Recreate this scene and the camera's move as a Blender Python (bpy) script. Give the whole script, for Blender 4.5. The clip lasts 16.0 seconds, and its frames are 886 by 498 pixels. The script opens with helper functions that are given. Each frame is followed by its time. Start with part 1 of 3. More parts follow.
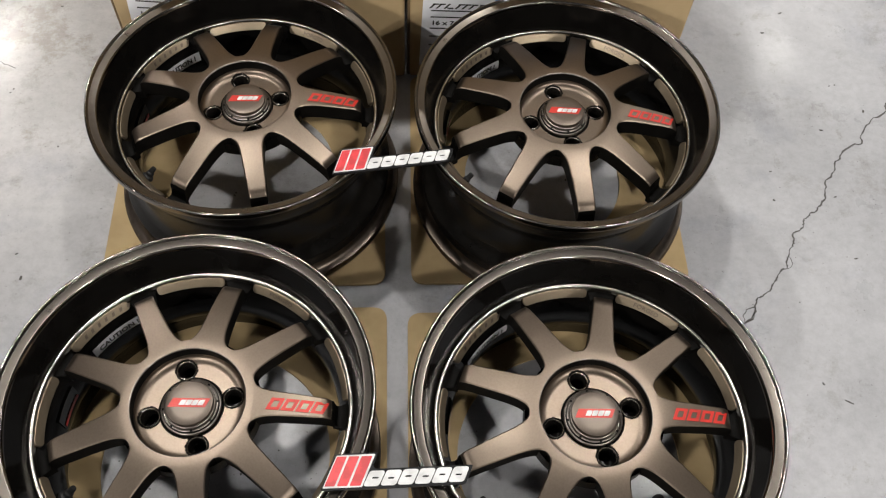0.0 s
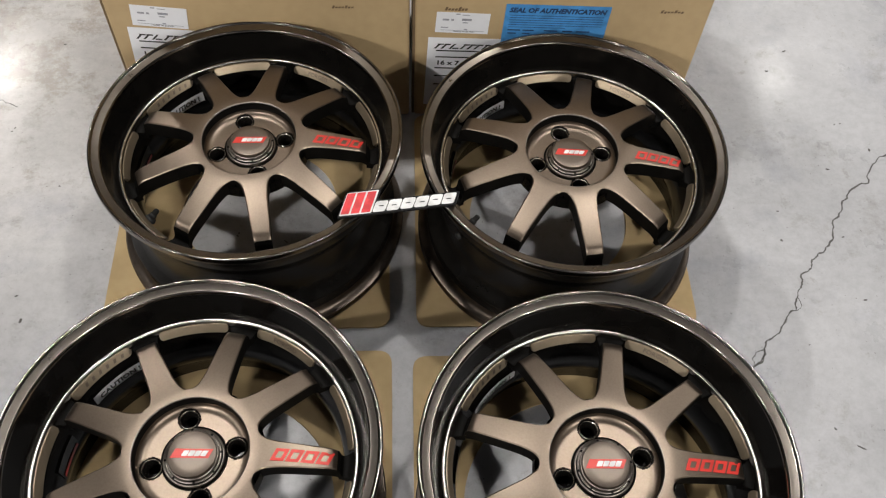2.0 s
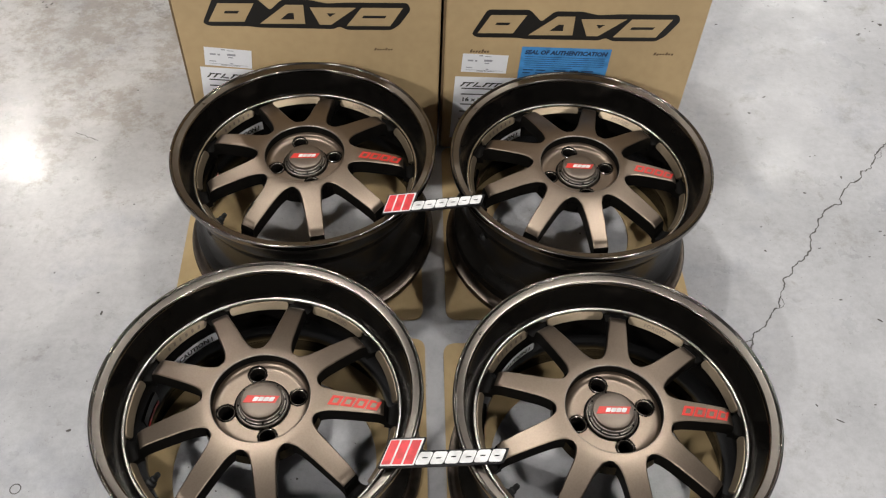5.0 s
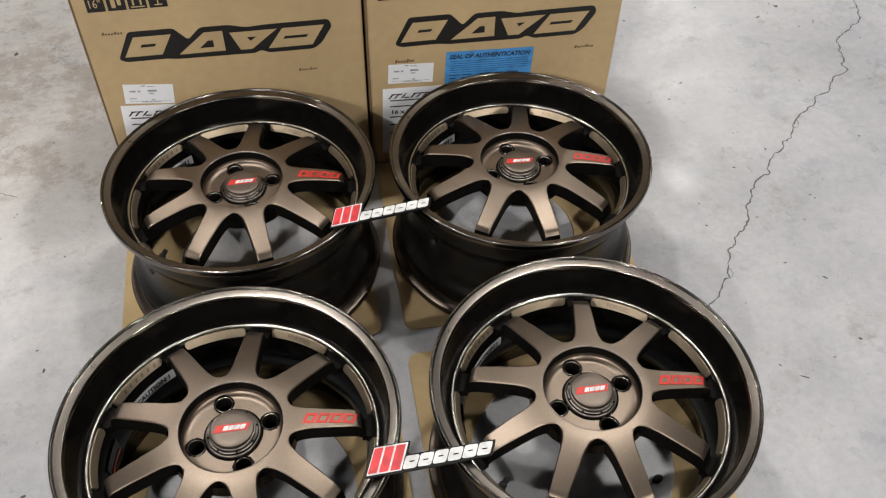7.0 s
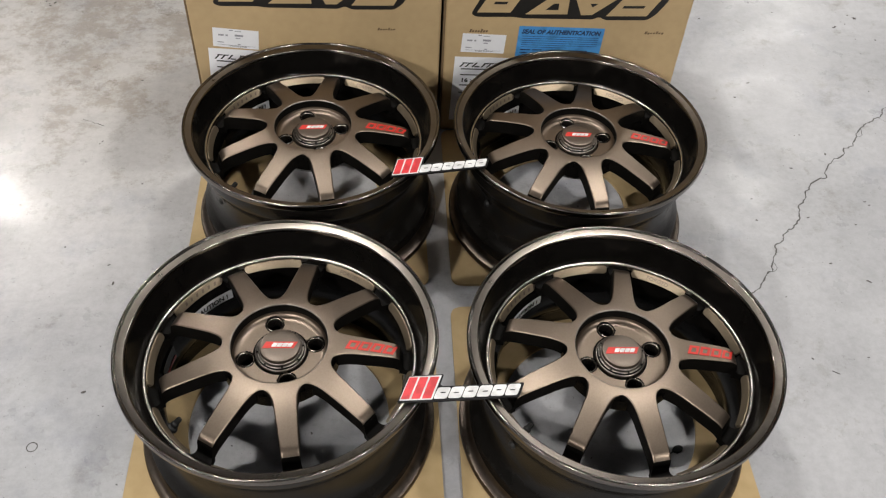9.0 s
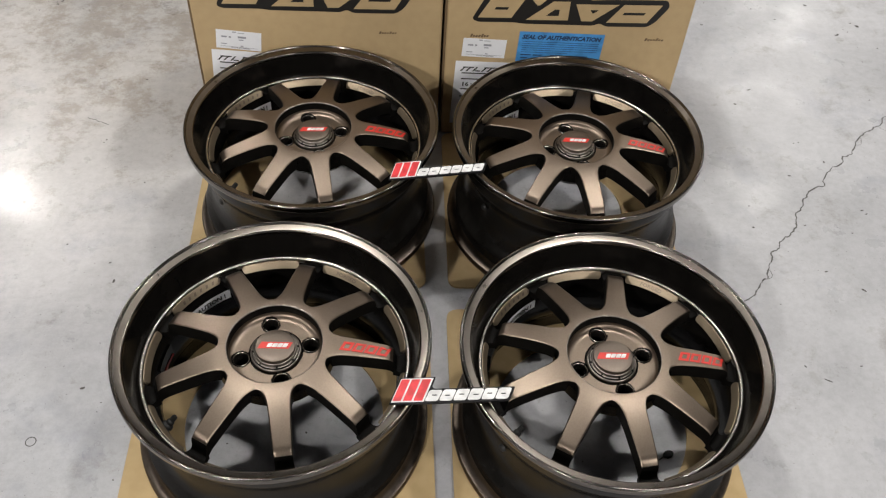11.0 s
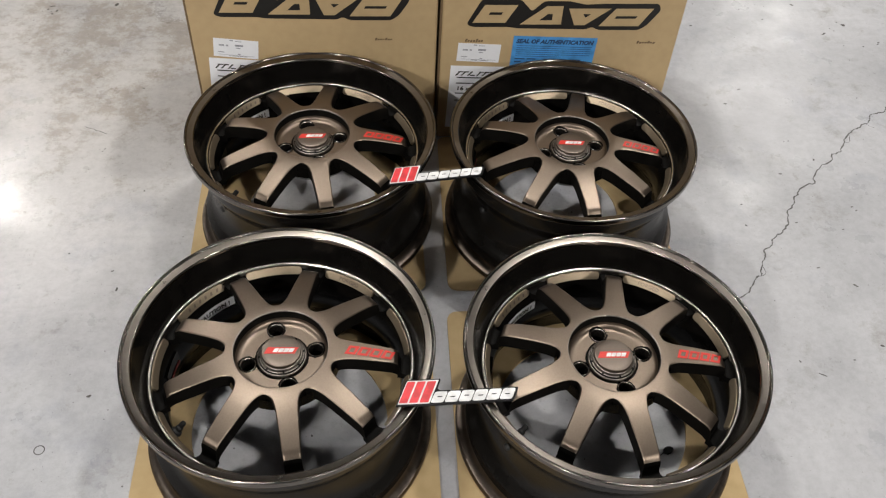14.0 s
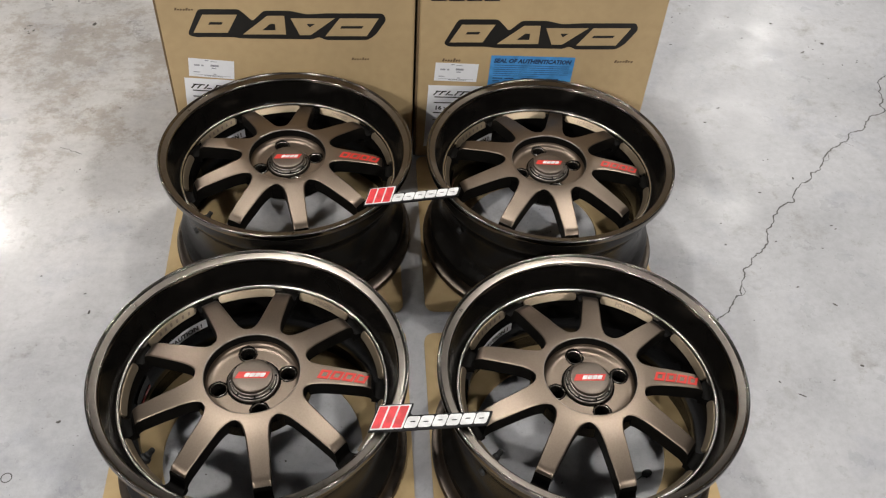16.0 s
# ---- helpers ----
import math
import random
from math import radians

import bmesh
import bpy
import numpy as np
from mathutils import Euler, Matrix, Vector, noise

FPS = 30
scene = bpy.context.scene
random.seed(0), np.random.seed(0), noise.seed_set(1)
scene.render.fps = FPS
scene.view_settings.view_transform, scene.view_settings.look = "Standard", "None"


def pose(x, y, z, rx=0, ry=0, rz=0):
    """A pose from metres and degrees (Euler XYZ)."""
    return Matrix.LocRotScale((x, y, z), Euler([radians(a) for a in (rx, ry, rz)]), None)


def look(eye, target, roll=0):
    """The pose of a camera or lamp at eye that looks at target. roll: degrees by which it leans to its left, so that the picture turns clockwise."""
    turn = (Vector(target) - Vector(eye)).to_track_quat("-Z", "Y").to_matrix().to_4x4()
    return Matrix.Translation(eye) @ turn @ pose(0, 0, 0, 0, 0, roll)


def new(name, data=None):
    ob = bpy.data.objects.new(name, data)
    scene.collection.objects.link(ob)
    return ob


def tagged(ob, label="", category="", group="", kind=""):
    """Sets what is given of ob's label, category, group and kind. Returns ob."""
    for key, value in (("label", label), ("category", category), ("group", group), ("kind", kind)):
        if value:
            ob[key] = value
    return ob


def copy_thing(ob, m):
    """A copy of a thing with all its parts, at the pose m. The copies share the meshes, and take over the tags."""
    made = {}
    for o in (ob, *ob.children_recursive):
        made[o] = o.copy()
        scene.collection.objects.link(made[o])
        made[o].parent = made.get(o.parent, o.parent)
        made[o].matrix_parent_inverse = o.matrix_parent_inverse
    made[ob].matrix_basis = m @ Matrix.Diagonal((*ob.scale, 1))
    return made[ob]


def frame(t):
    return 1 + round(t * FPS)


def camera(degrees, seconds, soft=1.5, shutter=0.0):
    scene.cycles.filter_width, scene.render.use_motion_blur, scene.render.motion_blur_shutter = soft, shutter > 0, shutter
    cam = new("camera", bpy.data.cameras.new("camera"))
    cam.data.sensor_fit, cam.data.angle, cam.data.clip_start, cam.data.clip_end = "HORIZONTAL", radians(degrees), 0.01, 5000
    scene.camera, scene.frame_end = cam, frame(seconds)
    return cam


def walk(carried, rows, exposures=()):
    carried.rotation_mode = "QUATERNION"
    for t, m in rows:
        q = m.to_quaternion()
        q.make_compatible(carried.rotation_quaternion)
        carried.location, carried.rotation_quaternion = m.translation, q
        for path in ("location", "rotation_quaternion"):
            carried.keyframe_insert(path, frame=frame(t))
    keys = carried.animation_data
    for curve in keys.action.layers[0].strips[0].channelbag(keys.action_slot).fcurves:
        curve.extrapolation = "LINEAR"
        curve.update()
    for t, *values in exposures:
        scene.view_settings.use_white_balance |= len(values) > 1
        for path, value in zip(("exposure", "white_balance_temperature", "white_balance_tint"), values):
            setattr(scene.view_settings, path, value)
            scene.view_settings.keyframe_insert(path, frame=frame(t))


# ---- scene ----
cam = camera(53.55, 16.0, soft=1.2)
PATH = [
    (0, (0.0030, -0.6105, 1.1766), (0.0725, 0.1667, -0.1044), 3.75),
    (0.5, (0.0015, -0.5991, 1.1771), (0.0784, 0.1879, -0.0975), 4.07),
    (1, (-0.0052, -0.5905, 1.1786), (0.0735, 0.2083, -0.0886), 4.07),
    (1.5, (-0.0054, -0.5803, 1.1755), (0.0748, 0.2251, -0.0874), 4.24),
    (2, (-0.0086, -0.5805, 1.1774), (0.0661, 0.2325, -0.0809), 3.86),
    (2.5, (-0.0177, -0.6004, 1.1766), (0.0502, 0.2236, -0.0749), 3.44),
    (3, (0.0057, -0.6776, 1.1801), (0.0676, 0.1604, -0.0624), 3.41),
    (3.5, (0.0199, -0.7615, 1.2056), (0.0752, 0.0970, -0.0232), 3.57),
    (4, (0.0035, -0.7972, 1.2277), (0.0458, 0.1089, 0.0330), 3.38),
    (4.2, (-0.0092, -0.7982, 1.2506), (0.0248, 0.1142, 0.0605), 3.25),
    (6.3, (-0.0883, -0.8669, 1.2171), (0.0781, 0.1296, 0.1084), 1.10),
    (6.5, (-0.0911, -0.8615, 1.2064), (0.0879, 0.1342, 0.0989), 1.02),
    (7, (-0.1036, -0.8531, 1.1911), (0.0970, 0.1393, 0.0844), 1.35),
    (7.5, (-0.1106, -0.8600, 1.1834), (0.0923, 0.1322, 0.0769), 1.35),
    (8, (-0.1019, -0.9192, 1.1905), (0.1043, 0.0732, 0.0848), 2.23),
    (8.5, (-0.1004, -0.9501, 1.1997), (0.0685, 0.0457, 0.0907), 3.37),
    (9, (-0.1049, -0.9498, 1.1922), (-0.0017, 0.0541, 0.0824), 3.45),
    (9.2, (-0.0990, -0.9479, 1.1970), (-0.0082, 0.0572, 0.0873), 3.70),
    (11.5, (-0.0868, -0.9552, 1.2092), (0.0032, 0.0464, 0.0962), 3.75),
    (12, (-0.0865, -0.9537, 1.2081), (0.0086, 0.0474, 0.0950), 3.85),
    (12.5, (-0.0883, -0.9580, 1.2038), (0.0071, 0.0463, 0.0937), 3.43),
    (13, (-0.0968, -0.9555, 1.2154), (0.0061, 0.0438, 0.1015), 3.58),
    (13.5, (-0.1010, -0.9580, 1.2266), (0.0057, 0.0412, 0.1129), 3.62),
    (14, (-0.1075, -0.9634, 1.2275), (0.0019, 0.0379, 0.1160), 3.60),
    (14.5, (-0.1027, -0.9578, 1.2231), (0.0106, 0.0498, 0.1177), 3.67),
    (15, (-0.1025, -0.9563, 1.2322), (0.0163, 0.0563, 0.1320), 3.80),
    (15.5, (-0.0916, -0.9482, 1.2253), (0.0308, 0.0704, 0.1310), 3.91),
    (16, (-0.0826, -0.9493, 1.2245), (0.0437, 0.0708, 0.1321), 3.98),
]
walk(cam, [(t, look(eye, target, roll)) for t, eye, target, roll in PATH], [(0.0, 0.0), (16.0, 0.0)])

# ---- light: a closed hall with high ceiling lamps ----
world = bpy.data.worlds.new("hall_air")
scene.world = world
world.use_nodes = True
world.node_tree.nodes["Background"].inputs[0].default_value = (0.9, 0.95, 1.0, 1)
world.node_tree.nodes["Background"].inputs[1].default_value = 0.05
CEILING = 6.0
LAMP_WATTS = 155.0
# rows of lamps: place and share of the full power
LAMPS = [(-4.2, 6.1, 1.0), (4.1, 6.0, 0.3), (5.4, 9.4, 0.8), (-7.1, -0.9, 1.0), (-1.4, 1.7, 0.68), (1.85, 1.7, 0.66),
         (7.6, 5.1, 0.8), (-6.6, -5.0, 1.5), (-3.7, -6.6, 2.9), (4.7, -4.6, 1.7), (3.4, -8.6, 2.6)]
for lx, ly, share in LAMPS:
    data = bpy.data.lights.new("ceiling_lamp", "AREA")
    data.shape, data.size, data.energy, data.color = "DISK", 0.32, LAMP_WATTS * share, (1.0, 0.965, 0.915)
    lamp = new("ceiling_lamp", data)
    lamp.matrix_world = pose(lx, ly, CEILING - 0.3)

# a long strip lamp that runs away over the cartons
data = bpy.data.lights.new("strip_lamp", "AREA")
data.shape, data.size, data.size_y, data.energy, data.color = "RECTANGLE", 0.22, 1.5, LAMP_WATTS * 0.12, (1.0, 0.965, 0.915)
new("strip_lamp", data).matrix_world = pose(0.02, 3.8, CEILING - 0.3, 0, 0, -8)


# ---- materials ----
def mat(name, colour, rough=0.5, metal=0.0, dark=None, scale=20.0, amount=0.5, bump=0.0, bump_scale=200.0,
        rough_var=0.0, coat=0.0, big=None, gloss=0.5):
    """A surface with two scales of colour variation, varying gloss and fine relief."""
    m = bpy.data.materials.new(name)
    m.use_nodes = True
    nt = m.node_tree
    n, link = nt.nodes, nt.links.new
    b = n["Principled BSDF"]
    b.inputs["Roughness"].default_value, b.inputs["Metallic"].default_value = rough, metal
    b.inputs["Coat Weight"].default_value = coat
    b.inputs["Specular IOR Level"].default_value = gloss
    b.inputs["Coat Roughness"].default_value = 0.08
    co = n.new("ShaderNodeTexCoord")
    fine = n.new("ShaderNodeTexNoise")
    fine.inputs["Scale"].default_value, fine.inputs["Detail"].default_value = scale, 6
    link(co.outputs["Object"], fine.inputs["Vector"])
    ramp = n.new("ShaderNodeValToRGB")
    dk = dark or tuple(c * 0.75 for c in colour)
    ramp.color_ramp.elements[0].color, ramp.color_ramp.elements[1].color = (*dk, 1), (*colour, 1)
    ramp.color_ramp.elements[0].position, ramp.color_ramp.elements[1].position = 0.5 - 0.5 * amount, 0.5 + 0.15 * amount
    link(fine.outputs["Fac"], ramp.inputs["Fac"])
    out = ramp.outputs["Color"]
    if big:
        far = n.new("ShaderNodeTexNoise")
        far.inputs["Scale"].default_value, far.inputs["Detail"].default_value = big, 4
        link(co.outputs["Object"], far.inputs["Vector"])
        tone = n.new("ShaderNodeMapRange")
        tone.inputs["From Min"].default_value, tone.inputs["From Max"].default_value = 0.35, 0.65
        tone.inputs["To Min"].default_value, tone.inputs["To Max"].default_value = 0.82, 1.0
        link(far.outputs["Fac"], tone.inputs["Value"])
        mul = n.new("ShaderNodeMix")
        mul.data_type, mul.blend_type = "RGBA", "MULTIPLY"
        mul.inputs["Factor"].default_value = 1.0
        link(out, mul.inputs["A"])
        link(tone.outputs["Result"], mul.inputs["B"])
        out = mul.outputs["Result"]
    link(out, b.inputs["Base Color"])
    if rough_var:
        mr = n.new("ShaderNodeMapRange")
        mr.inputs["To Min"].default_value, mr.inputs["To Max"].default_value = rough - rough_var, rough + rough_var
        link(fine.outputs["Fac"], mr.inputs["Value"])
        link(mr.outputs["Result"], b.inputs["Roughness"])
    if bump:
        g = n.new("ShaderNodeTexNoise")
        g.inputs["Scale"].default_value, g.inputs["Detail"].default_value = bump_scale, 3
        link(co.outputs["Object"], g.inputs["Vector"])
        bp = n.new("ShaderNodeBump")
        bp.inputs["Strength"].default_value, bp.inputs["Distance"].default_value = bump, 0.001
        link(g.outputs["Fac"], bp.inputs["Height"])
        link(bp.outputs["Normal"], b.inputs["Normal"])
    return m


def concrete():
    """Power-trowelled warehouse slab: grey clouds, brown stains, pores and uneven gloss."""
    m = bpy.data.materials.new("polished_concrete")
    m.use_nodes = True
    nt = m.node_tree
    n, link = nt.nodes, nt.links.new
    b = n["Principled BSDF"]
    co = n.new("ShaderNodeTexCoord")

    def noise_tex(scale, detail, rough=0.55, distort=0.0):
        t = n.new("ShaderNodeTexNoise")
        t.inputs["Scale"].default_value, t.inputs["Detail"].default_value = scale, detail
        t.inputs["Roughness"].default_value, t.inputs["Distortion"].default_value = rough, distort
        link(co.outputs["Object"], t.inputs["Vector"])
        return t.outputs["Fac"]

    def ramp(fac, p0, c0, p1, c1):
        r = n.new("ShaderNodeValToRGB")
        r.color_ramp.elements[0].position, r.color_ramp.elements[0].color = p0, (*c0, 1)
        r.color_ramp.elements[1].position, r.color_ramp.elements[1].color = p1, (*c1, 1)
        link(fac, r.inputs["Fac"])
        return r.outputs["Color"]

    def times(a, c):
        x = n.new("ShaderNodeMix")
        x.data_type, x.blend_type = "RGBA", "MULTIPLY"
        x.inputs["Factor"].default_value = 1.0
        link(a, x.inputs["A"])
        link(c, x.inputs["B"])
        return x.outputs["Result"]

    clouds = ramp(noise_tex(2.6, 8, 0.62, 0.5), 0.34, (0.395, 0.397, 0.416), 0.62, (0.508, 0.508, 0.530))
    stains = ramp(noise_tex(6.0, 13, 0.78, 0.1), 0.34, (0.76, 0.74, 0.71), 0.45, (1, 1, 1))
    smudge = ramp(noise_tex(4.4, 10, 0.70, 0.2), 0.33, (0.83, 0.84, 0.88), 0.47, (1, 1, 1))
    grain = ramp(noise_tex(55, 10, 0.8), 0.34, (0.84, 0.84, 0.84), 0.58, (1, 1, 1))
    blots = ramp(noise_tex(24, 10, 0.76, 0.1), 0.30, (0.76, 0.74, 0.71), 0.41, (1, 1, 1))
    pores = ramp(noise_tex(170, 4, 0.55), 0.27, (0.48, 0.46, 0.44), 0.32, (1, 1, 1))
    # a brown trodden patch beside the cartons
    dist = n.new("ShaderNodeVectorMath")
    dist.operation = "DISTANCE"
    dist.inputs[1].default_value = (-0.74, 0.80, 0.0)
    link(co.outputs["Object"], dist.inputs[0])
    near = n.new("ShaderNodeMapRange")
    near.inputs["From Min"].default_value, near.inputs["From Max"].default_value = 0.12, 0.72
    near.inputs["To Min"].default_value, near.inputs["To Max"].default_value = 0.15, 0.0
    link(dist.outputs["Value"], near.inputs["Value"])
    less = n.new("ShaderNodeMath")
    less.operation = "SUBTRACT"
    link(noise_tex(10.0, 14, 0.80, 0.0), less.inputs[0])
    link(near.outputs["Result"], less.inputs[1])
    patch = ramp(less.outputs["Value"], 0.31, (0.74, 0.70, 0.65), 0.40, (1, 1, 1))
    worn = ramp(dist.outputs["Value"], 0.30, (1.0, 0.960, 0.895), 1.0, (1, 1, 1))
    colour = clouds
    for layer in (stains, smudge, grain, blots, pores, patch, worn):
        colour = times(colour, layer)
    link(colour, b.inputs["Base Color"])
    # a thin worn sealer on top
    b.inputs["Coat Roughness"].default_value = 0.14
    sealer = n.new("ShaderNodeMapRange")
    sealer.inputs["From Min"].default_value, sealer.inputs["From Max"].default_value = 0.48, 0.51
    sealer.inputs["To Min"].default_value, sealer.inputs["To Max"].default_value = 0.02, 0.10
    link(noise_tex(1.7, 4, 0.5), sealer.inputs["Value"])
    link(sealer.outputs["Result"], b.inputs["Coat Weight"])
    mr = n.new("ShaderNodeMapRange")
    mr.inputs["From Min"].default_value, mr.inputs["From Max"].default_value = 0.3, 0.7
    mr.inputs["To Min"].default_value, mr.inputs["To Max"].default_value = 0.24, 0.42
    link(noise_tex(9, 6, 0.6), mr.inputs["Value"])
    link(mr.outputs["Result"], b.inputs["Roughness"])
    bp = n.new("ShaderNodeBump")
    bp.inputs["Strength"].default_value, bp.inputs["Distance"].default_value = 0.25, 0.002
    link(noise_tex(38, 6, 0.6), bp.inputs["Height"])
    link(bp.outputs["Normal"], b.inputs["Normal"])
    return m


CONCRETE = concrete()
WALL = mat("painted_hall_wall", (0.15, 0.153, 0.158), 0.8, scale=3, amount=0.6)
ROOF = mat("dark_sheet_ceiling", (0.065, 0.068, 0.073), 0.7, scale=2, amount=0.6)
LIP = mat("polished_dark_bronze", (0.192, 0.175, 0.158), 0.17, 1.0, dark=(0.175, 0.160, 0.146), scale=60, amount=0.8, rough_var=0.03)
LIP_BAND = mat("satin_lip_bronze", (0.180, 0.160, 0.139), 0.28, 1.0, dark=(0.160, 0.142, 0.124), scale=80, amount=0.5, rough_var=0.015)
BARREL = mat("gloss_black_bronze", (0.0055, 0.005, 0.0045), 0.17, 0.0, scale=40, amount=0.3, rough_var=0.04, gloss=0.10)
# near-black for spoke walls, spoke ends, hub recess, lug pockets and cap gaps
NEAR_BLACK = mat("near_black_walls", (0.006, 0.0055, 0.005), 0.5, 0.0, scale=40, amount=0.3, gloss=0.06)
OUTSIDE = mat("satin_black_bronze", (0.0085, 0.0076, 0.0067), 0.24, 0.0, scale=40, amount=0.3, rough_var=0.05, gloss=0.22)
BRONZE = mat("satin_bronze", (0.218, 0.173, 0.136), 0.37, 1.0, dark=(0.178, 0.141, 0.110), scale=420, amount=0.8, bump=0.06, bump_scale=1500, rough_var=0.03)
RINGMETAL = mat("bright_machined_bronze", (0.47, 0.435, 0.39), 0.25, 1.0, scale=80, amount=0.3, rough_var=0.04)
FLANGE = mat("satin_bronze_flange", (0.115, 0.094, 0.078), 0.38, 1.0, scale=80, amount=0.3, rough_var=0.04)
BRASS = mat("pale_bronze_pocket", (0.34, 0.275, 0.195), 0.42, 0.85, dark=(0.30, 0.24, 0.168), scale=300, amount=0.8, rough_var=0.05)
CAP = mat("dark_bronze_cap", (0.165, 0.135, 0.113), 0.40, 0.9, dark=(0.145, 0.118, 0.098), scale=300, amount=0.8, rough_var=0.04)
CAP_EDGE = mat("polished_cap_edge", (0.27, 0.24, 0.215), 0.36, 1.0, scale=120, amount=0.4, rough_var=0.04)
RED = mat("red_paint", (0.62, 0.035, 0.025), 0.4, scale=60, amount=0.4)
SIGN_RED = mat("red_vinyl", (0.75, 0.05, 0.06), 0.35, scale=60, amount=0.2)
WHITE = mat("white_print", (0.82, 0.82, 0.82), 0.45, scale=40, amount=0.2)
SIGN_BLACK = mat("black_acrylic", (0.008, 0.008, 0.009), 0.4, scale=40, amount=0.2, gloss=0.2)
GREY_INK = mat("grey_label_ink", (0.36, 0.36, 0.40), 0.6, scale=120, amount=0.5)
INK = mat("black_ink", (0.010, 0.009, 0.008), 0.6, scale=120, amount=0.5)
PALE_INK = mat("faint_brown_ink", (0.17, 0.11, 0.06), 0.8, scale=160, amount=0.8)
CARD = mat("kraft_cardboard", (0.54, 0.393, 0.212), 0.76, dark=(0.49, 0.350, 0.186), scale=55, amount=0.8, bump=0.12, bump_scale=500, big=4.0)
SHEET = mat("pale_corrugated_cardboard", (0.60, 0.44, 0.23), 0.8, dark=(0.52, 0.37, 0.18), scale=45, amount=0.8, bump=0.12, bump_scale=500, big=6.0)
EDGE_STRIP = mat("dark_brown_strip", (0.17, 0.115, 0.06), 0.85, dark=(0.12, 0.08, 0.04), scale=60, amount=0.7)
PAPER = mat("white_label_paper", (0.86, 0.865, 0.90), 0.5, dark=(0.81, 0.815, 0.85), scale=50, amount=0.6)
BLUE = mat("blue_sticker", (0.085, 0.33, 0.72), 0.4, scale=50, amount=0.3, big=14.0)
DEEP_BLUE = mat("dark_blue_ink", (0.02, 0.05, 0.13), 0.6, scale=60, amount=0.3)
RUBBER = mat("black_rubber", (0.015, 0.015, 0.015), 0.6, scale=90, amount=0.4)
DIRT = mat("dark_grit", (0.10, 0.093, 0.086), 0.9, scale=90, amount=0.6)
CRACK = mat("crack_shadow", (0.13, 0.125, 0.12), 0.95, dark=(0.05, 0.047, 0.045), scale=40, amount=0.8)


# ---- mesh helpers ----
def link_mesh(name, bm, material, smooth=30.0):
    me = bpy.data.meshes.new(name)
    bm.normal_update()
    bm.to_mesh(me)
    bm.free()
    me.materials.append(material)
    if smooth:
        for p in me.polygons:
            p.use_smooth = True
        me.set_sharp_from_angle(angle=radians(smooth))
    return me


def part(name, bm, material, parent, label="", smooth=30.0, m=None):
    ob = new(name, link_mesh(name, bm, material, smooth))
    if parent is not None:
        ob.parent = parent
    if m is not None:
        ob.matrix_basis = m
    return tagged(ob, label)


def again(ob, m, parent):
    """One more piece on the same mesh."""
    c = new(ob.name.split(".")[0], ob.data)
    c.parent, c.matrix_basis = parent, m
    if ob.get("label"):
        c["label"] = ob["label"]
    return c


def empty(name, m, label, category, group=""):
    e = new(name)
    e.empty_display_size = 0.05
    e.matrix_basis = m
    return tagged(e, label, category, group)


def lathe(profile, seg=128, closed=False):
    """Turn a line of (radius, height) round the z axis."""
    bm = bmesh.new()
    rings = []
    for r, z in profile:
        rings.append([bm.verts.new((r * math.cos(2 * math.pi * k / seg), r * math.sin(2 * math.pi * k / seg), z)) for k in range(seg)])
    pairs = list(zip(rings, rings[1:])) + ([(rings[-1], rings[0])] if closed else [])
    for a, b in pairs:
        for k in range(seg):
            j = (k + 1) % seg
            bm.faces.new((a[k], a[j], b[j], b[k]))
    bmesh.ops.recalc_face_normals(bm, faces=bm.faces)
    return bm


def prism(bm, pts, z0, z1):
    """An upright slab on the outline pts (x, y)."""
    lo = [bm.verts.new((x, y, z0)) for x, y in pts]
    hi = [bm.verts.new((x, y, z1)) for x, y in pts]
    n = len(pts)
    bm.faces.new(hi)
    bm.faces.new(lo[::-1])
    for k in range(n):
        j = (k + 1) % n
        bm.faces.new((lo[k], lo[j], hi[j], hi[k]))


def frame_prism(bm, outer, inner, z0, z1):
    """A slab between two outlines with the same number of corners."""
    n = len(outer)
    ring = [[bm.verts.new((x, y, z)) for x, y in pts] for pts, z in ((outer, z0), (outer, z1), (inner, z1), (inner, z0))]
    for a, b in zip(ring, ring[1:] + ring[:1]):
        for k in range(n):
            j = (k + 1) % n
            bm.faces.new((a[k], a[j], b[j], b[k]))


def rounded(pts, r, steps=5):
    """The outline with its corners rounded."""
    out = []
    n = len(pts)
    for k in range(n):
        p, a, b = Vector(pts[k]), Vector(pts[k - 1]), Vector(pts[(k + 1) % n])
        u, v = (a - p), (b - p)
        d = min(r, u.length * 0.45, v.length * 0.45)
        s, e = p + u.normalized() * d, p + v.normalized() * d
        for i in range(steps + 1):
            t = i / steps
            q = s * (1 - t) ** 2 + p * 2 * t * (1 - t) + e * t * t
            out.append((q.x, q.y))
    return out


def slant(x0, x1, y0, y1, lean):
    """A leaning block: corners anticlockwise."""
    return [(x0, y0), (x1, y0), (x1 + lean * (y1 - y0), y1), (x0 + lean * (y1 - y0), y1)]


def rect(x0, y0, x1, y1):
    return [(x0, y0), (x1, y0), (x1, y1), (x0, y1)]


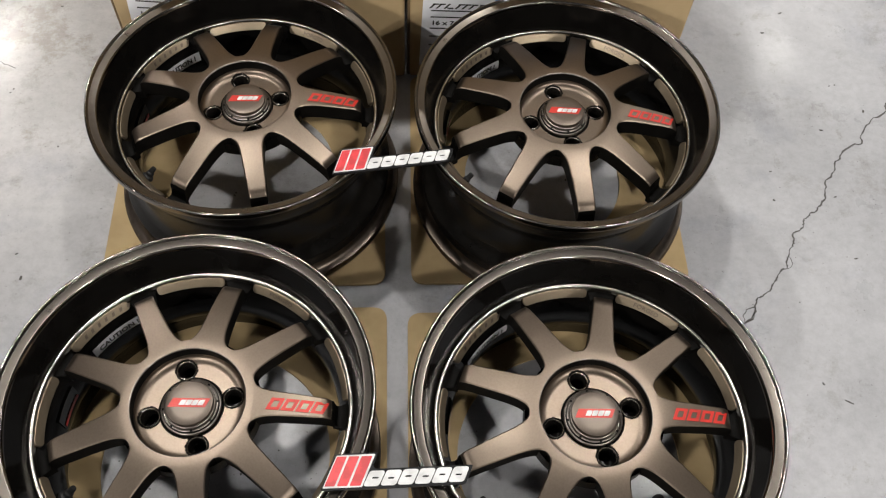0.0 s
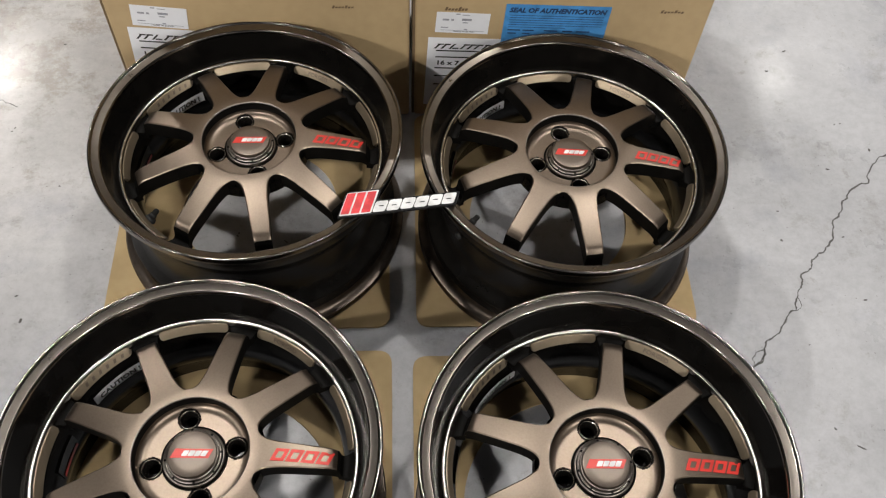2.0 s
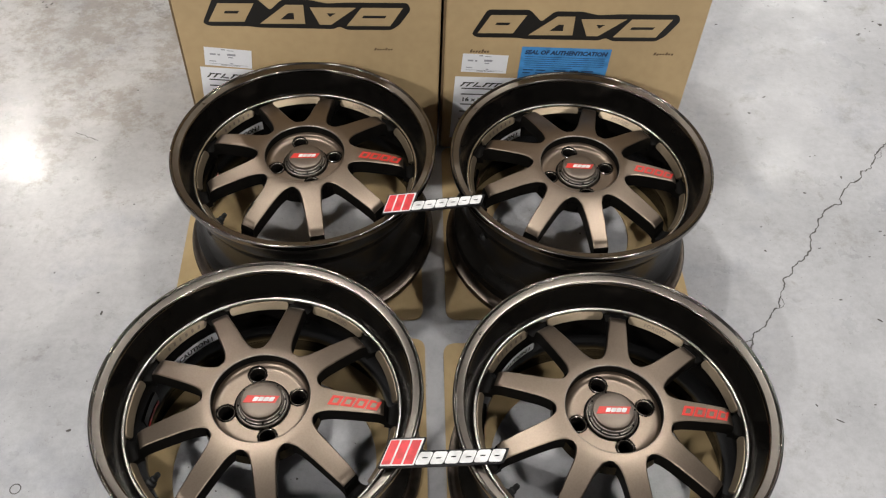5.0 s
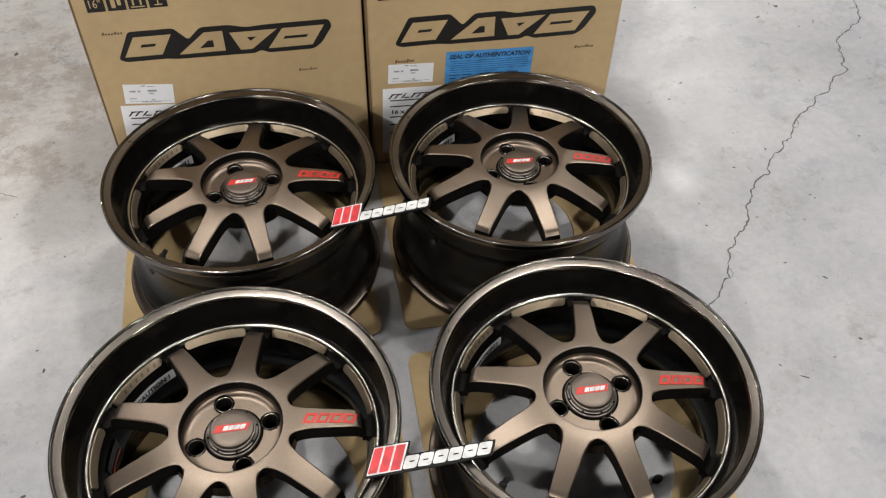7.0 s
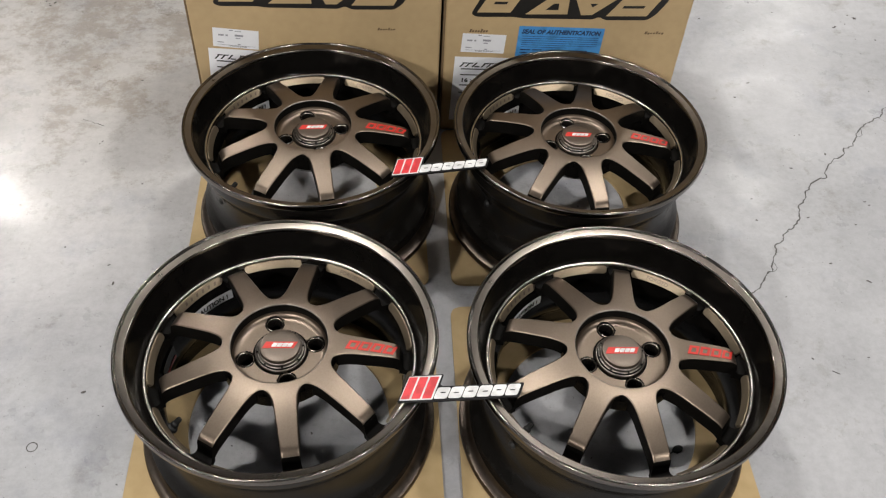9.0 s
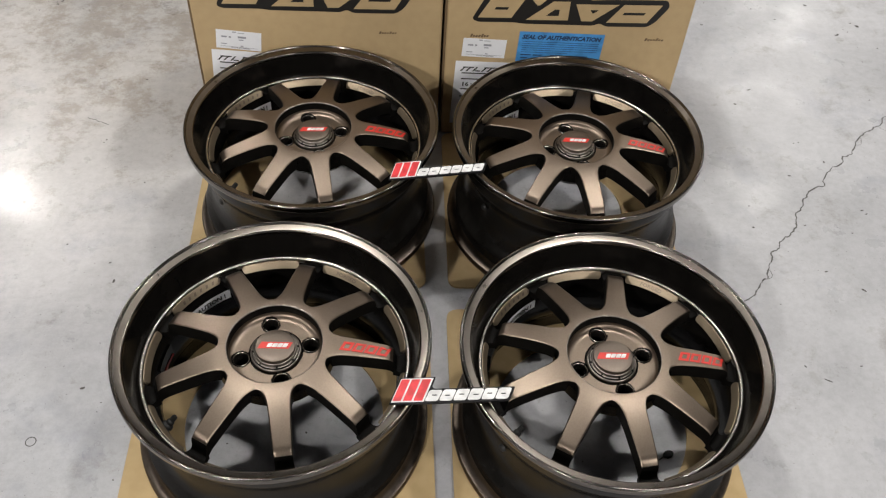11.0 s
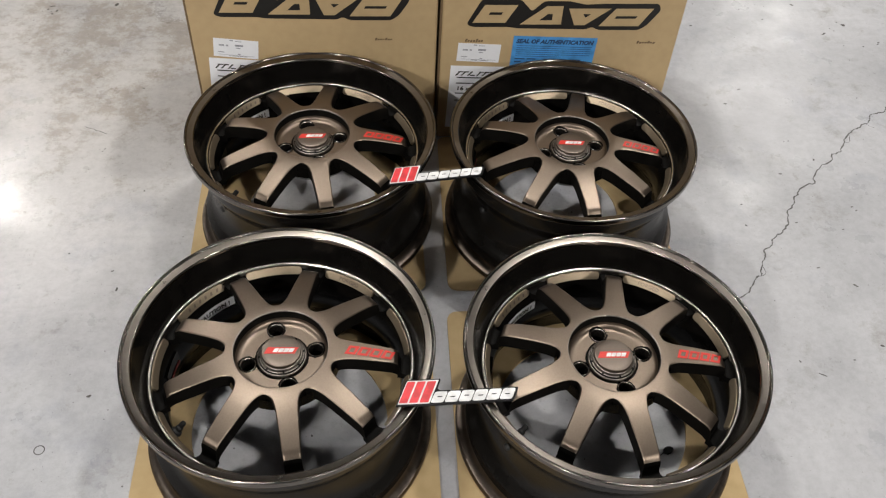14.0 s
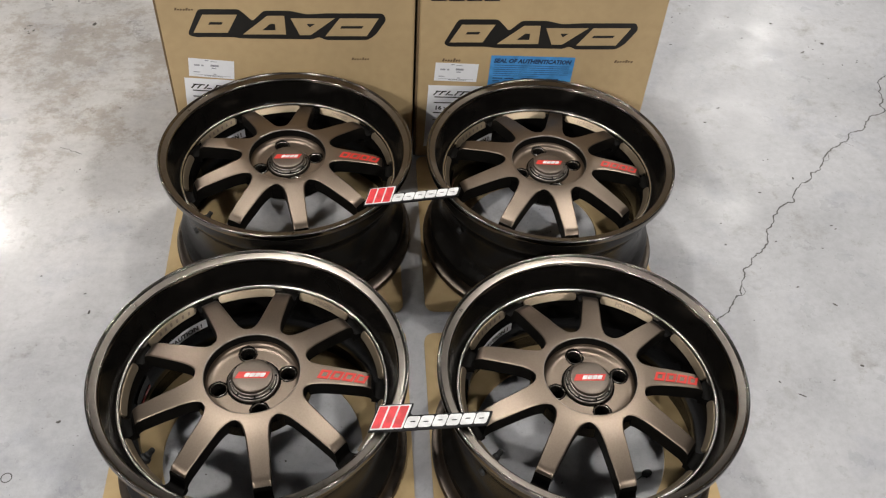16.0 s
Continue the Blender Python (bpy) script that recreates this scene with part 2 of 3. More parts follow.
def text_bm(body, width, height, depth, bold=0.0):
    """Lettering in the built-in font, fitted to a width and height, centred."""
    cu = bpy.data.curves.new("writing", "FONT")
    cu.body, cu.size, cu.extrude, cu.resolution_u, cu.offset = body, 1.0, 0.01, 2, bold
    ob = new("writing", cu)
    me = bpy.data.meshes.new_from_object(ob.evaluated_get(bpy.context.evaluated_depsgraph_get()))
    bpy.data.objects.remove(ob)
    bm = bmesh.new()
    bm.from_mesh(me)
    bpy.data.meshes.remove(me)
    lo = [min(v.co[i] for v in bm.verts) for i in range(3)]
    hi = [max(v.co[i] for v in bm.verts) for i in range(3)]
    for v in bm.verts:
        v.co = ((v.co.x - (lo[0] + hi[0]) / 2) * width / (hi[0] - lo[0]), (v.co.y - (lo[1] + hi[1]) / 2) * height / (hi[1] - lo[1]),
                (v.co.z - lo[2]) * depth / (hi[2] - lo[2]))
    return bm


def box_bm(x0, y0, z0, x1, y1, z1, bevel=0.0):
    bm = bmesh.new()
    prism(bm, rect(x0, y0, x1, y1), z0, z1)
    if bevel:
        bmesh.ops.bevel(bm, geom=list(bm.edges), offset=bevel, segments=3, affect="EDGES", profile=0.5)
    return bm


# ---- the hall ----
floor = part("floor", box_bm(-14, -12, -0.2, 14, 18, 0.0), CONCRETE, None, "worn grey polished concrete floor with stains and a crack", 0)
tagged(floor, category="floor", kind="structure")
for name, dims in (("wall_north", (-14, 18, -0.2, 14, 18.2, CEILING)), ("wall_south", (-14, -12.2, -0.2, 14, -12, CEILING)),
                   ("wall_west", (-14.2, -12.2, -0.2, -14, 18.2, CEILING)), ("wall_east", (14, -12.2, -0.2, 14.2, 18.2, CEILING))):
    tagged(part(name, box_bm(*dims), WALL, None, "plain painted warehouse wall behind the view", 0), category="wall", kind="structure")
tagged(part("ceiling", box_bm(-14.2, -12.2, CEILING, 14.2, 18.2, CEILING + 0.2), ROOF, None, "plain dark sheet metal warehouse ceiling", 0),
       category="ceiling", kind="structure")


# ---- wheels ----
SPOKES = 9
LIP_PROFILE = [(0.2045, 0.1880), (0.2070, 0.1960), (0.2115, 0.2000), (0.2180, 0.2012), (0.2197, 0.2030), (0.2200, 0.2060), (0.2200, 0.2106),
               (0.2197, 0.2122), (0.2189, 0.2133), (0.2178, 0.2138), (0.2168, 0.2136), (0.2160, 0.2129), (0.2156, 0.2116), (0.2151, 0.2109), (0.2144, 0.2107),
               (0.2104, 0.2094), (0.2064, 0.2083), (0.2054, 0.2081), (0.2045, 0.2075), (0.2038, 0.2064), (0.2033, 0.2049), (0.2029, 0.2028)]
WALL_PROFILE = [(0.2029, 0.2028), (0.2002, 0.1900), (0.1966, 0.1760), (0.1946, 0.1685), (0.1930, 0.1640), (0.1912, 0.1618)]
RING_PROFILE = [(0.1912, 0.1618), (0.1907, 0.1632), (0.1896, 0.1642), (0.1880, 0.1646), (0.1864, 0.1642), (0.1852, 0.1630), (0.1846, 0.1612), (0.1842, 0.1560)]
INNER_PROFILE = [(0.1842, 0.1560), (0.1790, 0.1400), (0.1725, 0.1240), (0.1705, 0.1000), (0.1730, 0.0800), (0.1850, 0.0550), (0.1920, 0.0400),
                 (0.1940, 0.0120), (0.2000, 0.0040), (0.2110, 0.0000), (0.2180, 0.0000)]
OUTER_PROFILE = [(0.2180, 0.0000), (0.2200, 0.0025), (0.2200, 0.0080), (0.2180, 0.0110), (0.2115, 0.0125), (0.2070, 0.0165), (0.2050, 0.0240),
                 (0.2045, 0.0430), (0.2060, 0.0460), (0.2035, 0.0500), (0.1960, 0.0580), (0.1890, 0.0700), (0.1860, 0.0900), (0.1865, 0.1200), (0.1900, 0.1400),
                 (0.2000, 0.1520), (0.2045, 0.1650), (0.2045, 0.1880)]


def spoke_top(r):
    """Height of the spoke's face over the floor sheet: it falls a little towards the rim."""
    return 0.1960 - 0.0195 * max(0.0, (r - 0.07) / 0.097) ** 1.45 - 0.0040 * max(0.0, (r - 0.156) / 0.0105) ** 2


def spoke_bm():
    """One ninth of the wheel's face: a tapering spoke with wide rounded roots."""
    a = math.pi / SPOKES
    side = []
    p0 = Vector((0.0785 * math.cos(a), 0.0785 * math.sin(a)))
    p3 = Vector((0.108, 0.0150))
    p1, p2 = p0 + 0.0095 * Vector((math.sin(a), -math.cos(a))), p3 - 0.017 * Vector((1, -0.05))
    for i in range(13):
        t = i / 12
        side.append(p0 * (1 - t) ** 3 + p1 * 3 * t * (1 - t) ** 2 + p2 * 3 * t * t * (1 - t) + p3 * t ** 3)
    for t in (0.17, 0.34, 0.5, 0.66, 0.78, 0.84, 0.88, 0.92, 0.96, 1.0):
        side.append(Vector((0.108 + 0.058 * t, 0.0150 - 0.0030 * t)))
    # rows across the spoke, from the hub outwards
    rows = [[Vector((r * math.cos(a * k / 8), r * math.sin(a * k / 8))) for k in range(-8, 9)] for r in (0.0668, 0.0720)]
    edge = 0.0014
    for i, p in enumerate(side):
        q = side[min(i + 1, len(side) - 1)] - side[max(i - 1, 0)]
        nrm = Vector((math.sin(a), -math.cos(a))) if i == 0 else Vector((q.y, -q.x)).normalized()
        if nrm.y > 0:
            nrm = -nrm
        ins = p + nrm * edge
        e = ins.x + (0.0772 - p0.x) * max(0.0, (0.108 - p.x) / (0.108 - p0.x))
        row = [Vector((e - (e - ins.x) * (k / 7) ** 2, ins.y * k / 7)) for k in range(-7, 8)]
        rows.append([Vector((p.x, -p.y))] + row + [p])
    bm = bmesh.new()
    top = [[bm.verts.new((p.x, p.y, spoke_top(p.length))) for p in row] for row in rows]
    for i, row in enumerate(top[2:]):
        row[0].co.z -= 0.0013 * min(1.0, i / 3)
        row[-1].co.z -= 0.0013 * min(1.0, i / 3)
    for ra, rb in zip(top, top[1:]):
        for k in range(16):
            bm.faces.new((ra[k], rb[k], rb[k + 1], ra[k + 1]))

    bmesh.ops.recalc_face_normals(bm, faces=bm.faces)
    if sum(f.normal.z for f in bm.faces) < 0:
        bmesh.ops.reverse_faces(bm, faces=bm.faces)
    sides = [[Vector((q, p.y * sign)) for p in side for q in (p.x,)] for sign in (-1, 1)]
    return bm, sides


def spoke_side_bm(sides):
    """The deep walls of a spoke, drawn in towards the back."""
    bm = bmesh.new()
    for line in sides:
        top = [bm.verts.new((p.x, p.y, spoke_top(p.length) - 0.0013 * min(1.0, i / 3))) for i, p in enumerate(line)]
        mid = [bm.verts.new((p.x, p.y * 0.985, spoke_top(p.length) - 0.010)) for p in line]
        low = [bm.verts.new((p.x, p.y * 0.94, spoke_top(p.length) - 0.028)) for p in line]
        for a, b in ((top, mid), (mid, low)):
            for k in range(len(line) - 1):
                bm.faces.new((a[k], a[k + 1], b[k + 1], b[k]))
    bmesh.ops.recalc_face_normals(bm, faces=bm.faces)
    return bm


def spoke_end_bm():
    """The stepped-down black outer end of a spoke that runs into the rim."""
    bm = bmesh.new()
    top = spoke_top(0.1660)
    # along the spoke: reach, height, half width; it rolls over, drops and flares into the rim
    prof = [(0.1660, top, 0.0120), (0.1667, top - 0.0011, 0.0120), (0.1673, top - 0.0034, 0.0120), (0.1679, 0.1690, 0.0120), (0.1685, 0.1620, 0.0121), (0.1695, 0.1560, 0.0123),
            (0.1715, 0.1525, 0.0128), (0.1745, 0.1512, 0.0137), (0.1790, 0.1520, 0.0155), (0.1830, 0.1545, 0.0185), (0.1850, 0.1575, 0.0220)]
    rows = []
    for i, (x, z, w) in enumerate(prof):
        rows.append([bm.verts.new((x, w * f, z - (0.0013 if i == 0 and abs(f) == 1 else 0.0008 * abs(f) ** 4 if i else 0))) for f in (-1, -0.8, -0.4, 0, 0.4, 0.8, 1)])
    for a, b in zip(rows, rows[1:]):
        for k in range(6):
            bm.faces.new((a[k], a[k + 1], b[k + 1], b[k]))
    for k in (0, -1):
        line = [r[k] for r in rows]
        low = [bm.verts.new((v.co.x, v.co.y * 0.96, 0.138)) for v in line]
        for i in range(len(line) - 1):
            bm.faces.new((line[i], line[i + 1], low[i + 1], low[i]))
    bmesh.ops.recalc_face_normals(bm, faces=bm.faces)
    return bm


def pad_bm():
    """The pale flat pocket floor between two spokes, with rounded ends."""
    bm = bmesh.new()
    (r0, z0), (r1, z1), corner, arc = (0.1764, 0.1498), (0.1840, 0.1602), 0.0046, radians(27.6) * 0.18
    length = math.hypot(r1 - r0, z1 - z0)
    ends = [corner * f for f in (0.0, 0.05, 0.2, 0.5, 1.0)]
    along = ends + [corner + (arc - 2 * corner) * k / 12 for k in range(1, 12)] + [arc - d for d in ends[::-1]]
    rows = []
    for s in along:
        d = min(s, arc - s)
        inset = corner - math.sqrt(max(0.0, corner ** 2 - (corner - d) ** 2)) if d < corner else 0.0
        a = radians(20) + (s - arc / 2) / 0.18
        ring = []
        for u, back in ((inset, 0.007), (inset, 0.0006), (inset + 0.0006, 0.0), (length - inset - 0.0006, 0.0), (length - inset, 0.0006), (length - inset, 0.007)):
            r = r0 + (r1 - r0) * u / length + back * 0.79
            z = z0 + (z1 - z0) * u / length - back * 0.61
            ring.append(bm.verts.new((r * math.cos(a), r * math.sin(a), z)))
        rows.append(ring)
    for p, q in zip(rows, rows[1:]):
        for k in range(5):
            bm.faces.new((p[k], p[k + 1], q[k + 1], q[k]))
    bm.faces.new(rows[0])
    bm.faces.new(rows[-1][::-1])
    bmesh.ops.recalc_face_normals(bm, faces=bm.faces)
    return bm


LUGS = [(0.0492 * math.cos(radians(15.5 + 90 * k)), 0.0492 * math.sin(radians(15.5 + 90 * k))) for k in range(4)]
POCKET = 0.0138


def bowl_z(r):
    """Height of the hub's dished floor, which curves up into the recess wall."""
    t = min(1.0, max(0.0, (r - 0.0535) / 0.0121))
    return 0.1732 + 0.0085 * (1 - math.sqrt(max(0.0, 1 - t * t)))


def hub_floor_bm():
    """The sunken hub floor, open where the four lug pockets are."""
    bm = bmesh.new()
    turns, steps = 264, 28
    grid = []
    for i in range(steps + 1):
        r = 0.0385 + (0.0656 - 0.0385) * i / steps
        grid.append([bm.verts.new((r * math.cos(2 * math.pi * k / turns), r * math.sin(2 * math.pi * k / turns), bowl_z(r))) for k in range(turns)])
    for a, b in zip(grid, grid[1:]):
        for k in range(turns):
            j = (k + 1) % turns
            mid = (a[k].co + b[j].co) / 2
            if all(math.hypot(mid.x - x, mid.y - y) > POCKET for x, y in LUGS):
                bm.faces.new((a[k], b[k], b[j], a[j]))
    bmesh.ops.delete(bm, geom=[v for v in bm.verts if not v.link_faces], context="VERTS")
    return bm


def pocket_bm(x, y):
    """The wall of a lug pocket, which rises with the dished floor."""
    bm = bmesh.new()
    rings = [[], [], []]
    for k in range(40):
        a = 2 * math.pi * k / 40
        cx, cy = math.cos(a), math.sin(a)
        top = bowl_z(math.hypot(x + (POCKET + 0.0006) * cx, y + (POCKET + 0.0006) * cy)) + 0.0003
        for ring, r, z in zip(rings, (POCKET + 0.0006, POCKET - 0.0003, 0.0118), (top, 0.1686, 0.1682)):
            ring.append(bm.verts.new((x + r * cx, y + r * cy, z)))
    for a, b in zip(rings, rings[1:]):
        for k in range(40):
            j = (k + 1) % 40
            bm.faces.new((a[k], b[k], b[j], a[j]))
    return bm


def outline_blocks(bm, blocks, width, z0, z1):
    """Leaning hollow blocks: plain stand-ins for a maker's mark."""
    for x0, x1, y0, y1, lean in blocks:
        o = slant(x0, x1, y0, y1, lean)
        i = slant(x0 + width * 1.2, x1 - width * 1.2, y0 + width, y1 - width, lean)
        i = [(x + lean * (width if y < (y0 + y1) / 2 else width), y) for x, y in i]
        frame_prism(bm, o, i, z0, z1)


def build_wheel(m, label):
    w = empty("alloy_wheel", m, label, "wheel", "set of four wheels")
    lip = part("lip", lathe(LIP_PROFILE[:15], 160), LIP, w, "polished dark bronze outer lip", 50)
    part("lip_band", lathe(LIP_PROFILE[14:18], 160), LIP_BAND, lip, "satin bronze band on the lip", 50)
    part("lip_edge", lathe(LIP_PROFILE[17:], 160), LIP, lip, "polished inner edge of the lip", 50)
    bar = part("barrel", lathe(WALL_PROFILE, 160), BARREL, w, "gloss black dish wall", 40)
    part("edge_ring", lathe(RING_PROFILE, 160), RINGMETAL, bar, "bright thin machined ring", 60)
    part("inner_barrel", lathe(INNER_PROFILE, 128), BARREL, bar, "", 40)
    part("inner_flange", lathe(OUTER_PROFILE[:7], 128), FLANGE, bar, "satin bronze lower flange", 40)
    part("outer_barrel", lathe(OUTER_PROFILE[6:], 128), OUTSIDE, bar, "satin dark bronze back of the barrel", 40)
    hub = part("hub", hub_floor_bm(), BRONZE, w, "sunken satin bronze hub", 40)
    # recess wall and cap gap: dark reflections and shade put into the colour
    part("recess_wall", lathe([(0.0656, 0.1812), (0.0659, 0.1925), (0.0662, 0.1946)], 96), NEAR_BLACK, hub, "hub recess wall with dark reflections in its colour", 35)
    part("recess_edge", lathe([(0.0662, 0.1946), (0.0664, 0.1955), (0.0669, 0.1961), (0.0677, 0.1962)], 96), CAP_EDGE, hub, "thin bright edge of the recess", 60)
    part("cap_gap", lathe([(0.0386, 0.1733), (0.0384, 0.1728), (0.0382, 0.1690), (0.0340, 0.1686)], 64), NEAR_BLACK, hub, "gap round the centre cap with its shade painted black", 40)
    part("hub_back", lathe([(0.083, 0.186), (0.083, 0.164), (0.072, 0.150), (0.030, 0.150)], 72), BARREL, hub)
    rim = None
    for x, y in LUGS:
        # pocket walls painted black for the shadow inside them
        part("lug_hole", pocket_bm(x, y), NEAR_BLACK, hub, "lug hole pocket with its shadow painted black", 40)
        mm = pose(x, y, 0)
        if rim is None:
            rim = part("lug_rim", lathe([(0.0121, 0.1680), (0.0121, 0.1726), (0.0118, 0.1734), (0.0113, 0.1737), (0.0108, 0.1733), (0.0104, 0.1716)], 32), RINGMETAL, hub, "bright rim of the lug hole", 50, mm)
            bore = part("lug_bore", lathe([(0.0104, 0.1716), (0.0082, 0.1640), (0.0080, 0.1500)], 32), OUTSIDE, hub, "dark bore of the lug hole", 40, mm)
        else:
            again(rim, mm, hub)
            again(bore, mm, hub)
    cap = part("centre_cap", lathe([(0.0283, 0.1846), (0.0280, 0.1878), (0.0275, 0.1888), (0.0262, 0.1893), (0.0180, 0.1896), (0.0002, 0.1897)], 72), CAP, w, "round dark bronze centre cap", 35)
    part("cap_base", lathe([(0.0334, 0.1772), (0.0330, 0.1772), (0.0328, 0.1800)], 72), NEAR_BLACK, cap, "", 35)
    part("cap_ring", lathe([(0.0356, 0.1685), (0.0356, 0.1765), (0.0350, 0.1775), (0.0338, 0.1778), (0.0334, 0.1772)], 72), CAP_EDGE, cap, "polished ring round the cap", 50)
    part("cap_ring", lathe([(0.0328, 0.1800), (0.0322, 0.1808), (0.0312, 0.1810), (0.0308, 0.1802), (0.0304, 0.1802), (0.0302, 0.1835)], 72), CAP_EDGE, cap, "polished ring round the cap", 50)
    part("cap_step", lathe([(0.0302, 0.1835), (0.0297, 0.1846), (0.0289, 0.1849), (0.0286, 0.1845), (0.0283, 0.1846)], 72), CAP_EDGE, cap, "polished step of the cap", 50)
    bm = bmesh.new()
    prism(bm, slant(-0.0240, 0.0195, -0.0055, 0.0055, 0.45), 0.1886, 0.1900)
    part("emblem_plate", bm, RED, cap, "red slanted emblem plate", 0)
    for k in range(4):
        x = -0.0118 + k * 0.0072
        bm = bmesh.new()
        prism(bm, rounded(slant(x, x + 0.0064, -0.0033, 0.0033, 0.45), 0.001, 2), 0.1900, 0.1903)
        part("emblem_bar", bm, WHITE, cap, "white slanted bar", 0)
    for k in range(8):
        a = radians(10 + 45 * k)
        if k == 0:
            notch = part("cap_notch", box_bm(-0.0012, -0.0013, 0.1795, 0.0012, 0.0013, 0.1816), NEAR_BLACK, cap, "", 0, pose(0.0317 * math.cos(a), 0.0317 * math.sin(a), 0, 0, 0, math.degrees(a)))
        else:
            again(notch, pose(0.0317 * math.cos(a), 0.0317 * math.sin(a), 0, 0, 0, math.degrees(a)), cap)
    for k in range(SPOKES):
        mm = pose(0, 0, 0, 0, 0, 360 / SPOKES * k)
        if k == 0:
            face, sides = spoke_bm()
            sp = part("spoke", face, BRONZE, w, "satin bronze tapering spoke", 35)
            sd = part("spoke_side", spoke_side_bm(sides), NEAR_BLACK, sp, "near-black spoke wall", 35)
            en = part("spoke_end", spoke_end_bm(), NEAR_BLACK, sp, "black stepped spoke end", 35)
            pd = part("rim_pocket", pad_bm(), BRASS, w, "pale bronze pocket between spokes", 40)
            bm = bmesh.new()
            blocks = [(0.0905 + 0.0170 * i, 0.0905 + 0.0170 * i + 0.0150, -0.0085, 0.0062, 0.45) for i in range(4)]
            outline_blocks(bm, blocks, 0.0034, 0, 0.0006)
            for v in bm.verts:
                v.co.z += spoke_top(v.co.x) + 0.0002
            part("red_mark", bm, RED, sp, "red outlined slanted mark on the spoke", 0)
        else:
            one = again(sp, mm, w)
            again(en, Matrix.Identity(4), one)
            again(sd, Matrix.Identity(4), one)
            again(pd, mm, w)
    # raised words on a pocket, read from the hub
    bm = text_bm("FORGED", 0.034, 0.0070, 0.0004, 0.015)
    for v in bm.verts:
        r, a = 0.1797 + v.co.y * 0.52, radians(60.5) - v.co.x / 0.177
        v.co = (r * math.cos(a), r * math.sin(a), 0.1549 + (r - 0.1797) * 1.41 + v.co.z)
    part("raised_word", bm, BRONZE, w, "raised word on the pocket", 0)
    for k in range(7):
        bm = bmesh.new()
        prism(bm, slant(-0.0018, 0.0018, -0.0028, 0.0028, 0.3), 0, 0.0004)
        for v in bm.verts:
            r, a = 0.1797 + v.co.y * 0.52, radians(147 - 3.4 * k) - v.co.x / 0.177
            v.co = (r * math.cos(a), r * math.sin(a), 0.1549 + (r - 0.1797) * 1.41 + v.co.z)
        part("raised_bar", bm, BRONZE, w, "", 0)
    # stickers on the inner wall
    for a0, a1, z0, z1, word in ((123, 149, 0.118, 0.136, "CAUTION !"), (165, 181, 0.100, 0.126, "")):
        bm = bmesh.new()
        cols = []
        for i in range(9):
            a = radians(a0 + (a1 - a0) * i / 8)
            cols.append([bm.verts.new((r * math.cos(a), r * math.sin(a), z)) for r, z in ((0.1699, z0), (0.1699 + (z1 - z0) * 0.04, z1))])
        for p, q in zip(cols, cols[1:]):
            bm.faces.new((p[0], q[0], q[1], p[1]))
        stick = part("caution_sticker" if word else "inner_sticker", bm, PAPER if word else OUTSIDE, w, "white sticker with black writing" if word else "dark grey sticker inside the barrel", 0)
        if not word:
            bm = bmesh.new()
            cols = [[bm.verts.new((0.1693 * math.cos(radians(a)), 0.1693 * math.sin(radians(a)), z)) for z in (z0 + 0.002, z0 + 0.008)] for a in range(a0 + 1, a1)]
            for p, q in zip(cols, cols[1:]):
                bm.faces.new((p[0], q[0], q[1], p[1]))
            part("red_strip", bm, RED, stick, "red strip on the sticker", 0)
        if word:
            bm = text_bm(word, 0.060, 0.0100, 0.0003, 0.03)
            for v in bm.verts:
                a = radians((a0 + a1) / 2) - v.co.x / 0.17
                r = 0.1692 - v.co.z
                v.co = (r * math.cos(a), r * math.sin(a), (z0 + z1) / 2 + v.co.y)
            part("writing", bm, INK, stick, "black capital letters", 0)
    a = radians(-146)
    part("valve_stem", lathe([(0.0002, 0.020), (0.0032, 0.020), (0.0040, 0.018), (0.0040, 0.012), (0.0055, 0.010), (0.0055, 0.006), (0.0080, 0.004), (0.0085, 0.0)], 20),
         RUBBER, w, "short black rubber valve stem", 35, pose(0.172 * math.cos(a), 0.172 * math.sin(a), 0.128, 0, -50, -146))
    # raised dark disc put in where the barrel has its valve hole
    part("valve_hole_disc", lathe([(0.0002, 0.004), (0.0040, 0.004), (0.0052, 0.003), (0.0060, 0.000)], 16), RUBBER, w, "small dark disc for the valve hole in the barrel", 35,
         pose(0.1885 * math.cos(a), 0.1885 * math.sin(a), 0.1150, 0, 90, -146))
    return w


SHEET_T = 0.004
WHEELS = [(-0.249, -0.221, -2.0), (0.229, -0.244, -1.7), (-0.222, 0.245, 0.0), (0.242, 0.220, -4.4)]
first = None
for wx, wy, turn in WHEELS:
    m = pose(wx, wy, SHEET_T, 0, 0, turn)
    if first is None:
        first = build_wheel(m, "bronze nine-spoke alloy wheel lying face up on cardboard")
    else:
        copy_thing(first, m)


